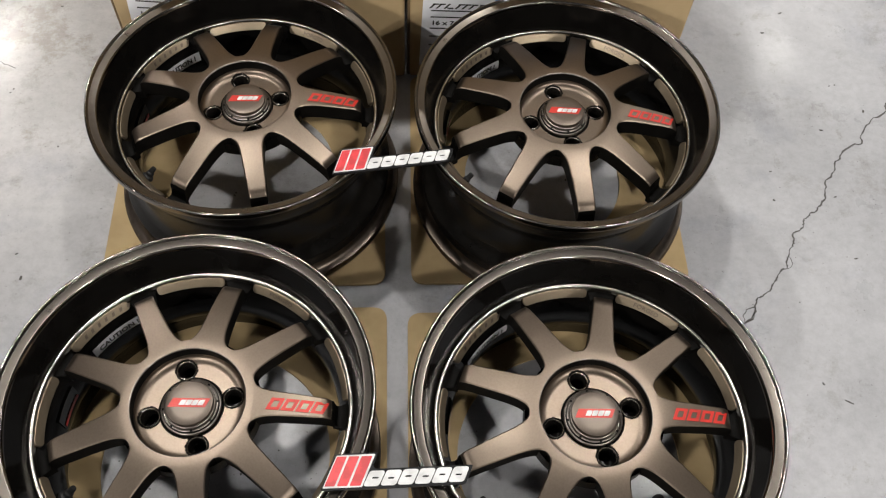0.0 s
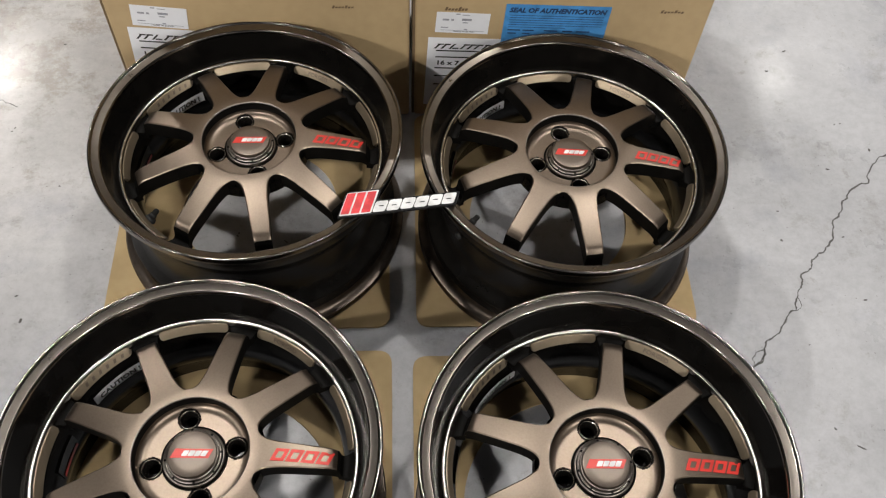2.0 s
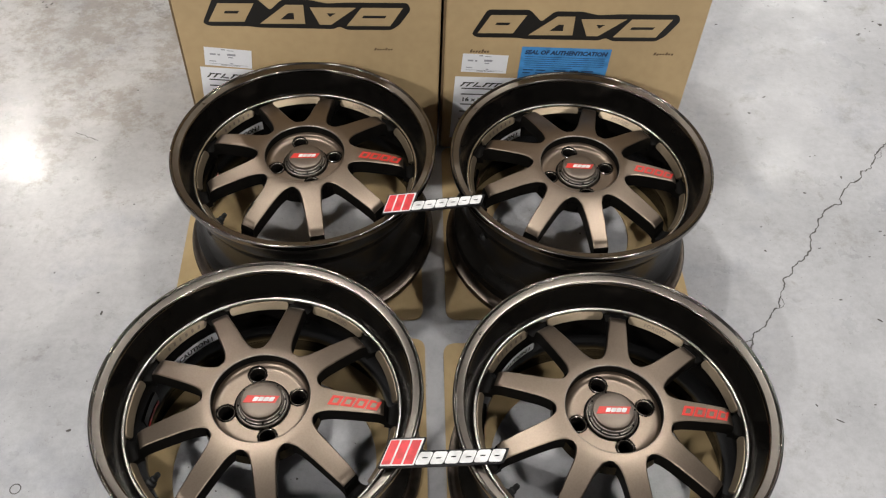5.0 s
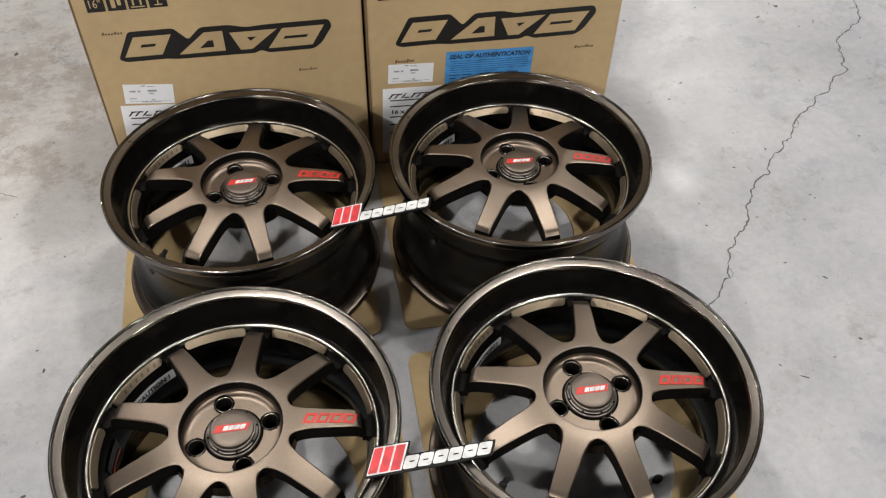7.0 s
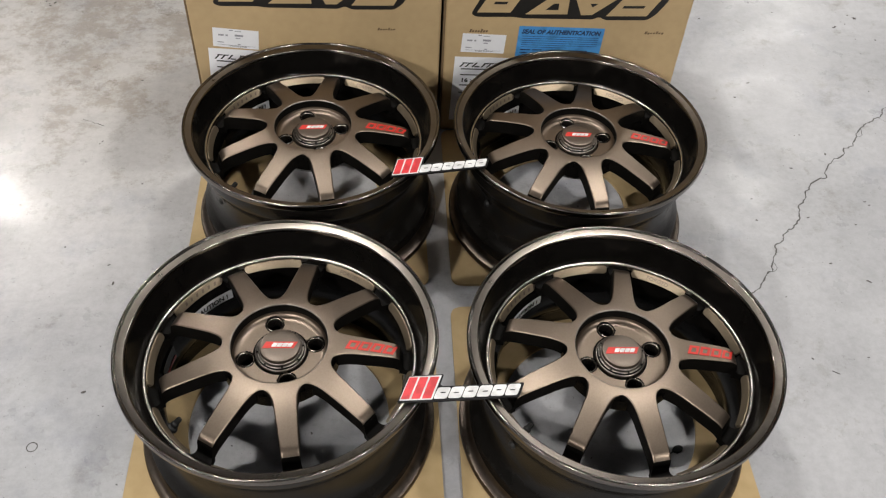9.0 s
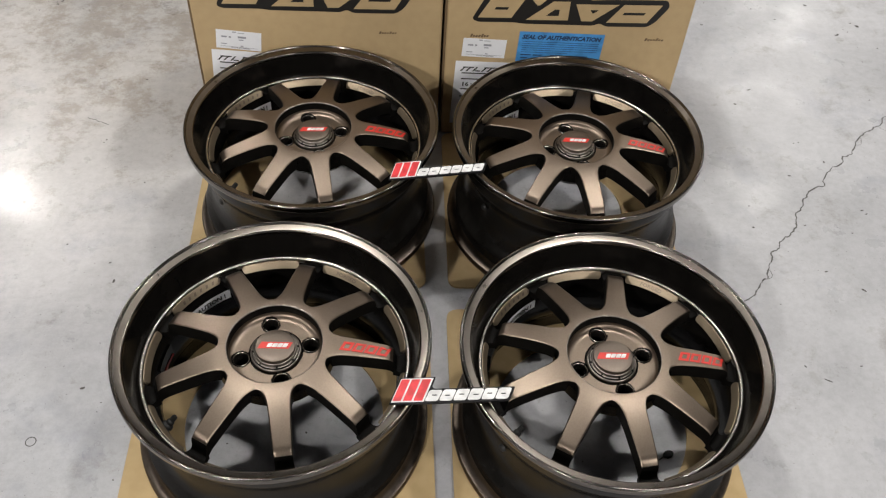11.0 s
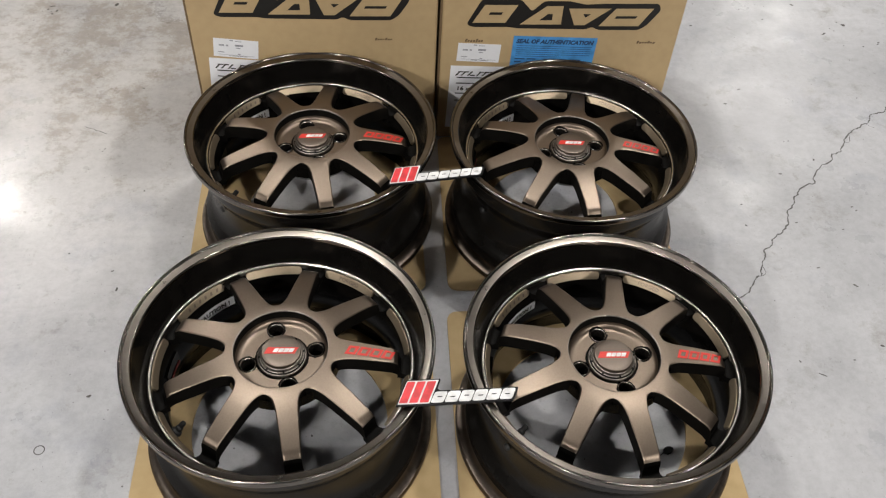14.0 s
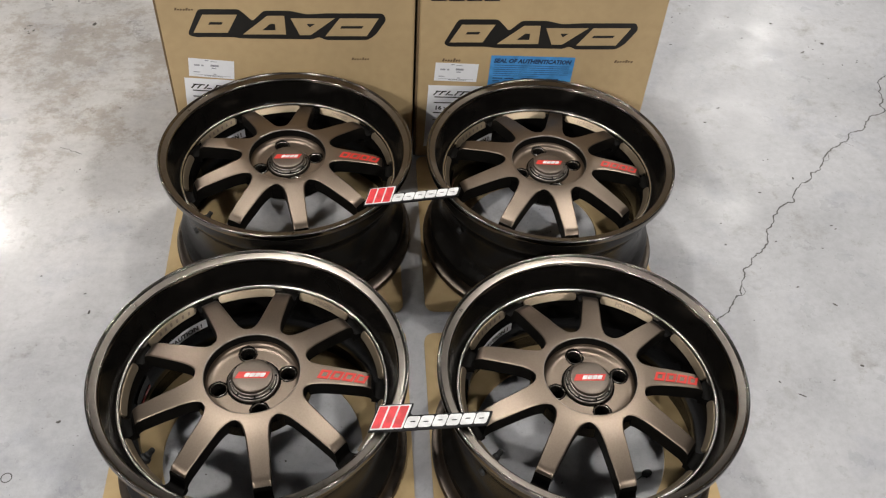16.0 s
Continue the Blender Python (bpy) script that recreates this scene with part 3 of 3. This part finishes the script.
# ---- cardboard sheets under the wheels ----
def card_sheet(x0, y0, x1, y1, turn, hole=0.153, ox=0.0, oy=0.0):
    cx, cy = (x0 + x1) / 2, (y0 + y1) / 2
    hw, hh = (x1 - x0) / 2, (y1 - y0) / 2
    seg = 96
    pts = rounded(rect(-hw, -hh, hw, hh), 0.022, 6)
    bm = bmesh.new()

    def ray(a):
        # distance to the rounded square in direction a
        d = Vector((math.cos(a), math.sin(a)))
        best = 1e9
        for k in range(len(pts)):
            p, q = Vector(pts[k]), Vector(pts[(k + 1) % len(pts)])
            e = q - p
            den = d.x * e.y - d.y * e.x
            if abs(den) < 1e-12:
                continue
            t = (p.x * e.y - p.y * e.x) / den
            u = (p.x * d.y - p.y * d.x) / den
            if t > 0 and -1e-6 <= u <= 1 + 1e-6:
                best = min(best, t)
        return best

    angles = sorted({round(2 * math.pi * k / seg, 6) for k in range(seg)} | {round(math.atan2(y, x) % (2 * math.pi), 6) for x, y in pts})
    o = [(ray(a) * math.cos(a), ray(a) * math.sin(a)) for a in angles]
    i = [(ox + hole * math.cos(a), oy + hole * math.sin(a)) for a in angles]
    frame_prism(bm, o, i, 0, SHEET_T)
    bmesh.ops.recalc_face_normals(bm, faces=bm.faces)
    ob = part("cardboard_sheet", bm, SHEET, None, "square tan cardboard sheet with round hole under wheel", 0, pose(cx, cy, 0.0002, 0, 0, turn))
    return tagged(ob, category="cardboard", group="sheets under the wheels")


card_sheet(-0.482, -0.450, -0.021, 0.000, 0.0)
card_sheet(0.008, -0.462, 0.448, -0.012, -0.5)
card_sheet(-0.454, 0.038, -0.025, 0.458, 0.5, 0.124, 0.0075, 0.012)
card_sheet(0.018, 0.038, 0.449, 0.458, -0.5, 0.128, 0.002, -0.009)


# ---- cartons ----
def mark_outline():
    """Plain leaning outline of the big printed mark, 1 wide and 0.18 high."""
    return [(0.0, 0.035), (0.070, 0.178), (0.270, 0.178), (0.305, 0.140), (0.330, 0.110), (0.390, 0.170), (0.520, 0.170), (0.600, 0.150), (0.700, 0.156), (0.985, 0.156),
            (1.0, 0.118), (0.945, 0.030), (0.905, 0.0), (0.690, 0.0), (0.655, 0.020), (0.625, 0.004), (0.540, 0.006), (0.270, 0.010), (0.215, 0.018), (0.030, 0.018)]


def carton(m, w, d, h, label, art):
    c = empty("cardboard_box", m, label, "box", "boxes behind the wheels")
    body = part("body", box_bm(0, 0, 0, w, d, h, 0.006), CARD, c, "", 30)
    # thin dark brown strip along the left front corner
    part("corner_strip", box_bm(-0.0035, 0.004, 0.002, 0.002, 0.030, h - 0.004, 0.001), EDGE_STRIP, c, "thin dark brown strip along the corner", 30)
    front = pose(0, 0, 0, 90, 0, 0)

    def flat(name, bm, material, label="", level=0, parent=None):
        # drawn in the plane of the front: x along it, y up, standing off it
        ob = part(name, bm, material, parent or c, label, 0, front @ pose(0, 0, 0.0004 + 0.0004 * level) if parent is None else Matrix.Identity(4))
        return ob

    def bars(name, material, rects, label="", level=1, parent=None):
        bm = bmesh.new()
        for r in rects:
            prism(bm, rect(*r), 0, 0.0004)
        return flat(name, bm, material, label, level, parent)

    # big printed mark in plain shapes
    x, y, wd = art["mark"]
    s = wd
    bm = bmesh.new()
    prism(bm, rounded([(x + s * px, y + s * py) for px, py in mark_outline()], 0.006, 3), 0, 0.0003)
    flat("printed_mark", bm, INK, "large black slanted printed mark", 0)
    for pts, hole in (([(0.030, 0.044), (0.200, 0.044), (0.258, 0.148), (0.088, 0.148)], [(0.110, 0.092), (0.175, 0.092), (0.183, 0.106), (0.118, 0.106)]),
                      ([(0.275, 0.034), (0.490, 0.034), (0.490, 0.142), (0.405, 0.142)], [(0.375, 0.060), (0.440, 0.060), (0.440, 0.096), (0.415, 0.096)]),
                      ([(0.560, 0.030), (0.615, 0.030), (0.740, 0.128), (0.520, 0.128)], [(0.598, 0.096), (0.612, 0.076), (0.640, 0.096)]),
                      ([(0.690, 0.024), (0.900, 0.024), (0.962, 0.128), (0.765, 0.128)], [(0.765, 0.070), (0.875, 0.070), (0.884, 0.084), (0.774, 0.084)])):
        bm = bmesh.new()
        prism(bm, [(x + s * px, y + s * py) for px, py in pts], 0, 0.0003)
        flat("mark_block", bm, CARD, "", 1)
        bm = bmesh.new()
        prism(bm, [(x + s * px, y + s * py) for px, py in hole], 0, 0.0003)
        flat("mark_slit", bm, INK, "", 2)
    # handling icons
    ix, iy = art["icons"]
    for k in range(4):
        x0 = ix + 0.0325 * k
        bm = bmesh.new()
        prism(bm, rect(x0, iy, x0 + 0.0285, iy + 0.030), 0, 0.0003)
        icon = flat("handling_icon", bm, INK, "black square handling symbol", 0)
        bm = text_bm('16"', 0.018, 0.015, 0.0004) if k == 0 else bmesh.new()
        if k == 1:
            prism(bm, rounded(rect(-0.008, -0.010, -0.001, 0.008), 0.002, 2), 0, 0.0004)
            prism(bm, rounded(rect(0.002, -0.006, 0.008, 0.010), 0.002, 2), 0, 0.0004)
        if k == 2:
            for dx in (-0.006, 0.006):
                prism(bm, [(dx - 0.0015, -0.008), (dx + 0.0015, -0.008), (dx + 0.0015, 0.003), (dx + 0.004, 0.003), (dx, 0.010), (dx - 0.004, 0.003), (dx - 0.0015, 0.003)], 0, 0.0004)
            prism(bm, rect(-0.011, -0.012, 0.011, -0.010), 0, 0.0004)
        if k == 3:
            prism(bm, rounded([(-0.006, -0.001), (0.006, -0.001), (0.008, 0.011), (-0.008, 0.011)], 0.002, 2), 0, 0.0004)
            prism(bm, rect(-0.001, -0.009, 0.001, -0.001), 0, 0.0004)
            prism(bm, rect(-0.006, -0.011, 0.006, -0.009), 0, 0.0004)
        for v in bm.verts:
            v.co.x += x0 + 0.01425
            v.co.y += iy + 0.015
            v.co.z += 0.0003
        flat("symbol", bm, CARD, "", 0, icon)
    # small faint printed words that cannot be read
    for k, (x0, y0, x1, y1) in enumerate(art["faint"]):
        bm = bmesh.new()
        n = 7
        for i in range(n):
            a = x0 + (x1 - x0) * i / n
            prism(bm, slant(a, a + (x1 - x0) / n * 0.72, y0 + (y1 - y0) * random.uniform(0, 0.2), y1 - (y1 - y0) * (0 if i in (0, 4) else 0.35), 0.3), 0, 0.0002)
        flat("faint_print", bm, PALE_INK, "small faint unreadable printing", 0)
    # address label
    x0, y0, x1, y1, tilt = art["label"]
    lab = part("shipping_label", box_bm(0, 0, 0, x1 - x0, y1 - y0, 0.0003), PAPER, c, "white paper label with small print", 0, front @ pose(x0, y0, 0.0005, 0, 0, tilt))
    lw, lh = x1 - x0, y1 - y0
    bm = bmesh.new()
    for a, b, e, f in ((0.12, 0.60, 0.24, 0.68), (0.28, 0.60, 0.33, 0.68), (0.48, 0.62, 0.66, 0.72), (0.50, 0.50, 0.60, 0.55), (0.10, 0.24, 0.24, 0.28), (0.10, 0.12, 0.92, 0.135), (0.36, 0.90, 0.44, 0.95), (0.48, 0.88, 0.62, 0.91), (0.54, 0.17, 0.60, 0.22)):
        prism(bm, rect(a * lw, b * lh, e * lw, f * lh), 0.0003, 0.0006)
    part("small_print", bm, GREY_INK, lab, "unreadable small print", 0)
    bm = text_bm("MADE IN JAPAN", 0.40 * lw, 0.07 * lh, 0.0003)
    for v in bm.verts:
        v.co += Vector((0.54 * lw, 0.075 * lh, 0.0003))
    part("origin_print", bm, INK, lab, "", 0)
    # product label
    x0, y0, x1, y1, tilt = art["product"]
    lab = part("product_label", box_bm(0, y0 - y1, 0, x1 - x0, 0, 0.0003), PAPER, c, "white product label with black bars", 0, front @ pose(x0, y1, 0.0005, 0, 0, tilt))
    bm = bmesh.new()
    for a in (0.010, 0.021, 0.034, 0.052, 0.063, 0.074, 0.087, 0.099):
        prism(bm, slant(a, a + 0.0034, -0.0235, -0.0130, 0.8), 0.0003, 0.0006)
        prism(bm, rect(a + 0.006, -0.0154 if a != 0.034 else -0.0235, a + 0.016, -0.0130 if a != 0.034 else -0.0211), 0.0003, 0.0006)
    for yy in (-0.027, -0.041, -0.066, -0.084, -0.104):
        prism(bm, rect(0.014, yy - 0.0024, 0.118, yy), 0.0003, 0.0006)
    part("label_heading", bm, INK, lab, "black slanted bars and rules", 0)
    bm = text_bm("16 x 7", 0.036, 0.010, 0.0003, 0.03)
    for v in bm.verts:
        v.co += Vector((0.036, -0.055, 0.0003))
    part("size_writing", bm, INK, lab, "rim size in black", 0)
    # seal
    if "seal" in art:
        x0, y0, x1, y1, tilt = art["seal"]
        lw, lh = x1 - x0, y1 - y0
        lab = part("seal_sticker", box_bm(0, -lh, 0, lw, 0, 0.0003), BLUE, c, "blue paper seal sticker with dark writing", 0, front @ pose(x0, y1, 0.0005, 0, 0, tilt))
        bm = text_bm("SEAL OF AUTHENTICATION", lw * 0.92, 0.0102, 0.0003, 0.05)
        for v in bm.verts:
            v.co += Vector((lw * 0.5 + v.co.y * 0.2, -0.0115, 0.0003))
        part("seal_writing", bm, DEEP_BLUE, lab, "bold dark capital letters", 0)
        bm = bmesh.new()
        for k in range(6):
            yy = -0.0215 - 0.0048 * k
            prism(bm, rect(0.008, yy - 0.0009, lw * (0.95 if k < 5 else 0.6), yy), 0.0003, 0.0005)
        for a, b in ((0.008, 0.028), (0.032, 0.050), (0.066, 0.088), (0.096, 0.112), (0.118, 0.140)):
            prism(bm, rect(a, -0.0535, b, -0.0510), 0.0003, 0.0005)
            prism(bm, rect(a, -0.0600, b - 0.006, -0.0580), 0.0003, 0.0005)
        part("seal_small_print", bm, DEEP_BLUE, lab, "unreadable fine print", 0)
    return c


FACE = 0.462
carton(pose(-0.452, FACE, 0), 0.463, 0.26, 0.47, "brown cardboard wheel box with black print and labels",
       {"mark": (0.048, 0.290, 0.362), "icons": (0.022, 0.396), "faint": [(0.032, 0.351, 0.066, 0.357), (0.344, 0.245, 0.378, 0.251)],
        "label": (0.036, 0.211, 0.120, 0.252, -6.0), "product": (0.026, 0.040, 0.160, 0.207, -4.5)})
carton(pose(0.019, FACE + 0.001, 0), 0.465, 0.26, 0.465, "brown cardboard wheel box with blue seal sticker",
       {"mark": (0.047, 0.268, 0.370), "icons": (0.020, 0.372), "faint": [(0.384, 0.236, 0.422, 0.243), (0.046, 0.240, 0.082, 0.248), (0.18, 0.386, 0.26, 0.396)],
        "label": (0.032, 0.197, 0.116, 0.239, -3.0), "product": (0.022, 0.030, 0.150, 0.186, -2.0), "seal": (0.141, 0.170, 0.306, 0.255, -2.0)})


# ---- shop signs lying across the rims ----
def shop_sign(m):
    s = empty("shop_sign", m, "black acrylic cut-out sign with red and white shapes", "sign", "signs on the wheels")
    bm = bmesh.new()
    prism(bm, rounded([(-0.0025, -0.0022), (0.0440, -0.0018), (0.1540, 0.0010), (0.1575, 0.0030), (0.1660, 0.0225), (0.0580, 0.0205),
                       (0.0548, 0.0235), (0.0606, 0.0393), (0.0130, 0.0380)], 0.0022, 3), 0, 0.003)
    part("backing", bm, SIGN_BLACK, s, "", 0)
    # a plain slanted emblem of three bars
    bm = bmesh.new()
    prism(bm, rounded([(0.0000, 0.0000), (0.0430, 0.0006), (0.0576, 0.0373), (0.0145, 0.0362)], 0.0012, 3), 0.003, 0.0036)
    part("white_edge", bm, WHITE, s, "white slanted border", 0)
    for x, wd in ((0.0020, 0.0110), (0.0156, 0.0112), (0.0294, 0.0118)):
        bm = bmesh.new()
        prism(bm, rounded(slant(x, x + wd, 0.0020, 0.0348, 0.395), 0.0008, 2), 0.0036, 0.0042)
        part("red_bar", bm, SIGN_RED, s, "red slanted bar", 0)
    for k in range(6):
        x = 0.0440 + k * 0.0186
        y = 0.0012 + 0.00045 * k
        bm = bmesh.new()
        lean, h, wd = 0.45, 0.0170, 0.0172
        lo, hi = (0.42, 0.54) if k % 2 else (0.48, 0.60)
        a, b = (0.30, 0.68) if k % 3 else (0.34, 0.74)
        slit = [(x + wd * a + lean * h * lo, y + h * lo), (x + wd * b + lean * h * lo, y + h * lo), (x + wd * b + lean * h * hi, y + h * hi), (x + wd * a + lean * h * hi, y + h * hi)]
        frame_prism(bm, rounded(slant(x, x + wd, y, y + h, lean), 0.0035, 3), rounded(slit, 0.0005, 3), 0.003, 0.0038)
        part("white_block", bm, WHITE, s, "white slanted block", 0)
    return s


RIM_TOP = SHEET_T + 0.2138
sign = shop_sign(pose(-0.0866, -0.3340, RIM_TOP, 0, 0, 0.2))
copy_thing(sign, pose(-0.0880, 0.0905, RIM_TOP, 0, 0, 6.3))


# ---- the crack and the litter on the floor ----
def crack(points, width, name="floor_crack"):
    """A jagged hairline: midpoints displaced at random between a few turning points."""
    rnd = random.Random(4)
    pts = [Vector(p) for p in points]
    for level in range(3):
        out = [pts[0]]
        for a, b in zip(pts, pts[1:]):
            d = b - a
            mid = (a + b) / 2 + Vector((-d.y, d.x)) * rnd.uniform(-0.16, 0.16)
            out += [mid, b]
        pts = out
    bm = bmesh.new()
    prev = None
    for k, p in enumerate(pts):
        q = pts[min(k + 1, len(pts) - 1)] - pts[max(k - 1, 0)]
        nrm = Vector((-q.y, q.x)).normalized() * width * (1 + 0.5 * k / len(pts)) * rnd.uniform(0.35, 1.0) / 2
        cur = [bm.verts.new((p.x + nrm.x, p.y + nrm.y, 0.0003)), bm.verts.new((p.x - nrm.x, p.y - nrm.y, 0.0003))]
        if prev:
            bm.faces.new((prev[0], cur[0], cur[1], prev[1]))
        prev = cur
    bmesh.ops.recalc_face_normals(bm, faces=bm.faces)
    ob = part(name, bm, CRACK, None, "thin jagged dark crack in the concrete floor", 0)
    return tagged(ob, category="crack", kind="structure")


crack([(0.500, -0.052), (0.519, -0.034), (0.541, -0.004), (0.549, 0.010), (0.560, 0.015), (0.576, 0.030), (0.589, 0.048), (0.607, 0.060), (0.614, 0.082), (0.626, 0.102), (0.631, 0.123),
       (0.651, 0.136), (0.657, 0.153), (0.670, 0.164), (0.690, 0.178), (0.706, 0.204), (0.733, 0.248), (0.756, 0.285), (0.798, 0.307), (0.824, 0.351),
       (0.868, 0.397), (0.890, 0.403), (0.909, 0.432), (0.937, 0.466), (0.963, 0.483), (0.983, 0.497), (1.002, 0.521), (1.046, 0.540), (1.062, 0.567), (1.088, 0.591),
       (1.127, 0.608), (1.122, 0.629), (1.141, 0.660), (1.153, 0.699), (1.162, 0.726), (1.187, 0.746), (1.218, 0.766), (1.245, 0.781), (1.261, 0.799), (1.276, 0.832),
       (1.30, 0.90), (1.38, 1.00)], 0.0030)
# hair cracks that leave the main one and come back
crack([(0.912, 0.434), (0.921, 0.436), (0.927, 0.446), (0.930, 0.458)], 0.0012, "hair_crack")
crack([(0.983, 0.497), (0.991, 0.487), (0.999, 0.482)], 0.0010, "hair_crack")
crack([(0.607, 0.060), (0.616, 0.066), (0.618, 0.076), (0.615, 0.084)], 0.0012, "hair_crack")
crack([(-0.718, 0.507), (-0.699, 0.500), (-0.682, 0.489), (-0.670, 0.483)], 0.0016, "hair_crack")
# a flake of the slab broken loose beside the crack
crack([(0.520, -0.033), (0.519, -0.021), (0.526, -0.011), (0.541, -0.005), (0.542, -0.014), (0.533, -0.027), (0.520, -0.033)], 0.0020, "chipped_edge")
ring = part("ring_stain", lathe([(0.0085, 0.0003), (0.0068, 0.0003)], 28), CRACK, None, "small faint ring stain on the concrete floor", 0, pose(-0.631, -0.257, 0))
tagged(ring, category="stain", kind="structure")


rnd = random.Random(11)
bm = bmesh.new()
for k in range(400):
    x, y = rnd.uniform(-1.6, 2.2), rnd.uniform(-0.9, 2.6)
    if -0.49 < x < 0.49 and -0.47 < y < 0.73:
        wx, wy, _ = WHEELS[k % 4]
        turn, reach = rnd.uniform(0, 6.28), rnd.uniform(0.02, 0.14)
        x, y = wx + reach * math.cos(turn), wy + reach * math.sin(turn)
    r = rnd.uniform(0.0006, 0.0026) * (1.6 if rnd.random() < 0.12 else 1)
    a0, st = rnd.uniform(0, 6.28), rnd.uniform(0.35, 1)
    pts = []
    for i in range(6):
        a = a0 + i * math.pi / 3
        px, py = r * rnd.uniform(0.6, 1.2) * math.cos(i * math.pi / 3), r * st * rnd.uniform(0.6, 1.2) * math.sin(i * math.pi / 3)
        pts.append((x + px * math.cos(a0) - py * math.sin(a0), y + px * math.sin(a0) + py * math.cos(a0)))
    prism(bm, pts, 0.0, 0.0006)
# larger dark flecks: place, length, turn
for x, y, size, turn in ((-0.737, 0.968, 0.016, 60), (1.010, 0.842, 0.009, 0), (1.077, 0.880, 0.011, -20), (1.135, 0.799, 0.008, 30), (0.821, 0.379, 0.008, 80), (0.734, 0.337, 0.008, -10),
                         (-0.588, 0.103, 0.006, 20), (-0.576, -0.162, 0.010, 15), (0.727, 0.621, 0.006, 0), (0.682, 0.570, 0.008, 0), (0.721, 0.196, 0.006, 10), (0.809, 0.175, 0.005, 0),
                         (0.723, 0.077, 0.007, 0), (0.779, 0.032, 0.010, -40), (0.851, 0.237, 0.008, 0), (0.856, 0.227, 0.006, 20), (0.624, 0.249, 0.005, 0), (0.646, -0.163, 0.016, -30),
                         (0.774, -0.106, 0.009, -30), (0.712, -0.134, 0.005, 0), (-0.664, 0.436, 0.005, 60), (-0.668, 0.428, 0.004, 0), (0.615, -0.134, 0.006, -60), (-0.573, 0.060, 0.010, 86),
                         (0.973, 0.974, 0.011, -30), (1.077, 0.884, 0.010, -15), (1.064, 0.894, 0.005, 0), (0.874, 0.907, 0.006, 0), (0.681, 0.879, 0.007, 0), (0.730, 0.623, 0.005, 0), (1.015, 0.846, 0.008, 0), (1.140, 0.807, 0.006, 10),
                         (0.867, 1.003, 0.006, 0), (0.778, 1.058, 0.006, 0), (-0.619, 0.636, 0.005, 0), (-0.888, 0.960, 0.012, 10), (-0.896, 0.946, 0.007, 70), (-0.874, 0.940, 0.010, 60), (-0.882, 0.927, 0.008, 0)):
    a0, wide = radians(turn), size * (0.42 if size < 0.012 else 0.16)
    if x < -0.7 and size > 0.012:
        wide = size * 0.7
    pts = []
    for i in range(8):
        px, py = size / 2 * rnd.uniform(0.7, 1.1) * math.cos(i * math.pi / 4), wide / 2 * rnd.uniform(0.6, 1.2) * math.sin(i * math.pi / 4)
        pts.append((x + px * math.cos(a0) - py * math.sin(a0), y + px * math.sin(a0) + py * math.cos(a0)))
    prism(bm, pts, 0.0, 0.0007)
tagged(part("floor_grit", bm, DIRT, None, "small dark specks of grit on concrete floor", 0), category="grit", kind="stuff")

# a small dark scrap with a thin tail, inside one wheel
bm = bmesh.new()
prism(bm, [(0.009 * math.cos(a), 0.006 * math.sin(a)) for a in [2 * math.pi * k / 14 for k in range(14)]], 0.0, 0.0022)
prism(bm, [(-0.020, -0.0042), (-0.020, -0.0030), (-0.007, 0.0004), (-0.007, -0.0012)], 0.0, 0.0012)
scrap = part("rubber_scrap", bm, RUBBER, None, "small black scrap with thin tail on concrete", 0, pose(0.343, -0.295, 0, 0, 0, 20))
tagged(scrap, category="debris")
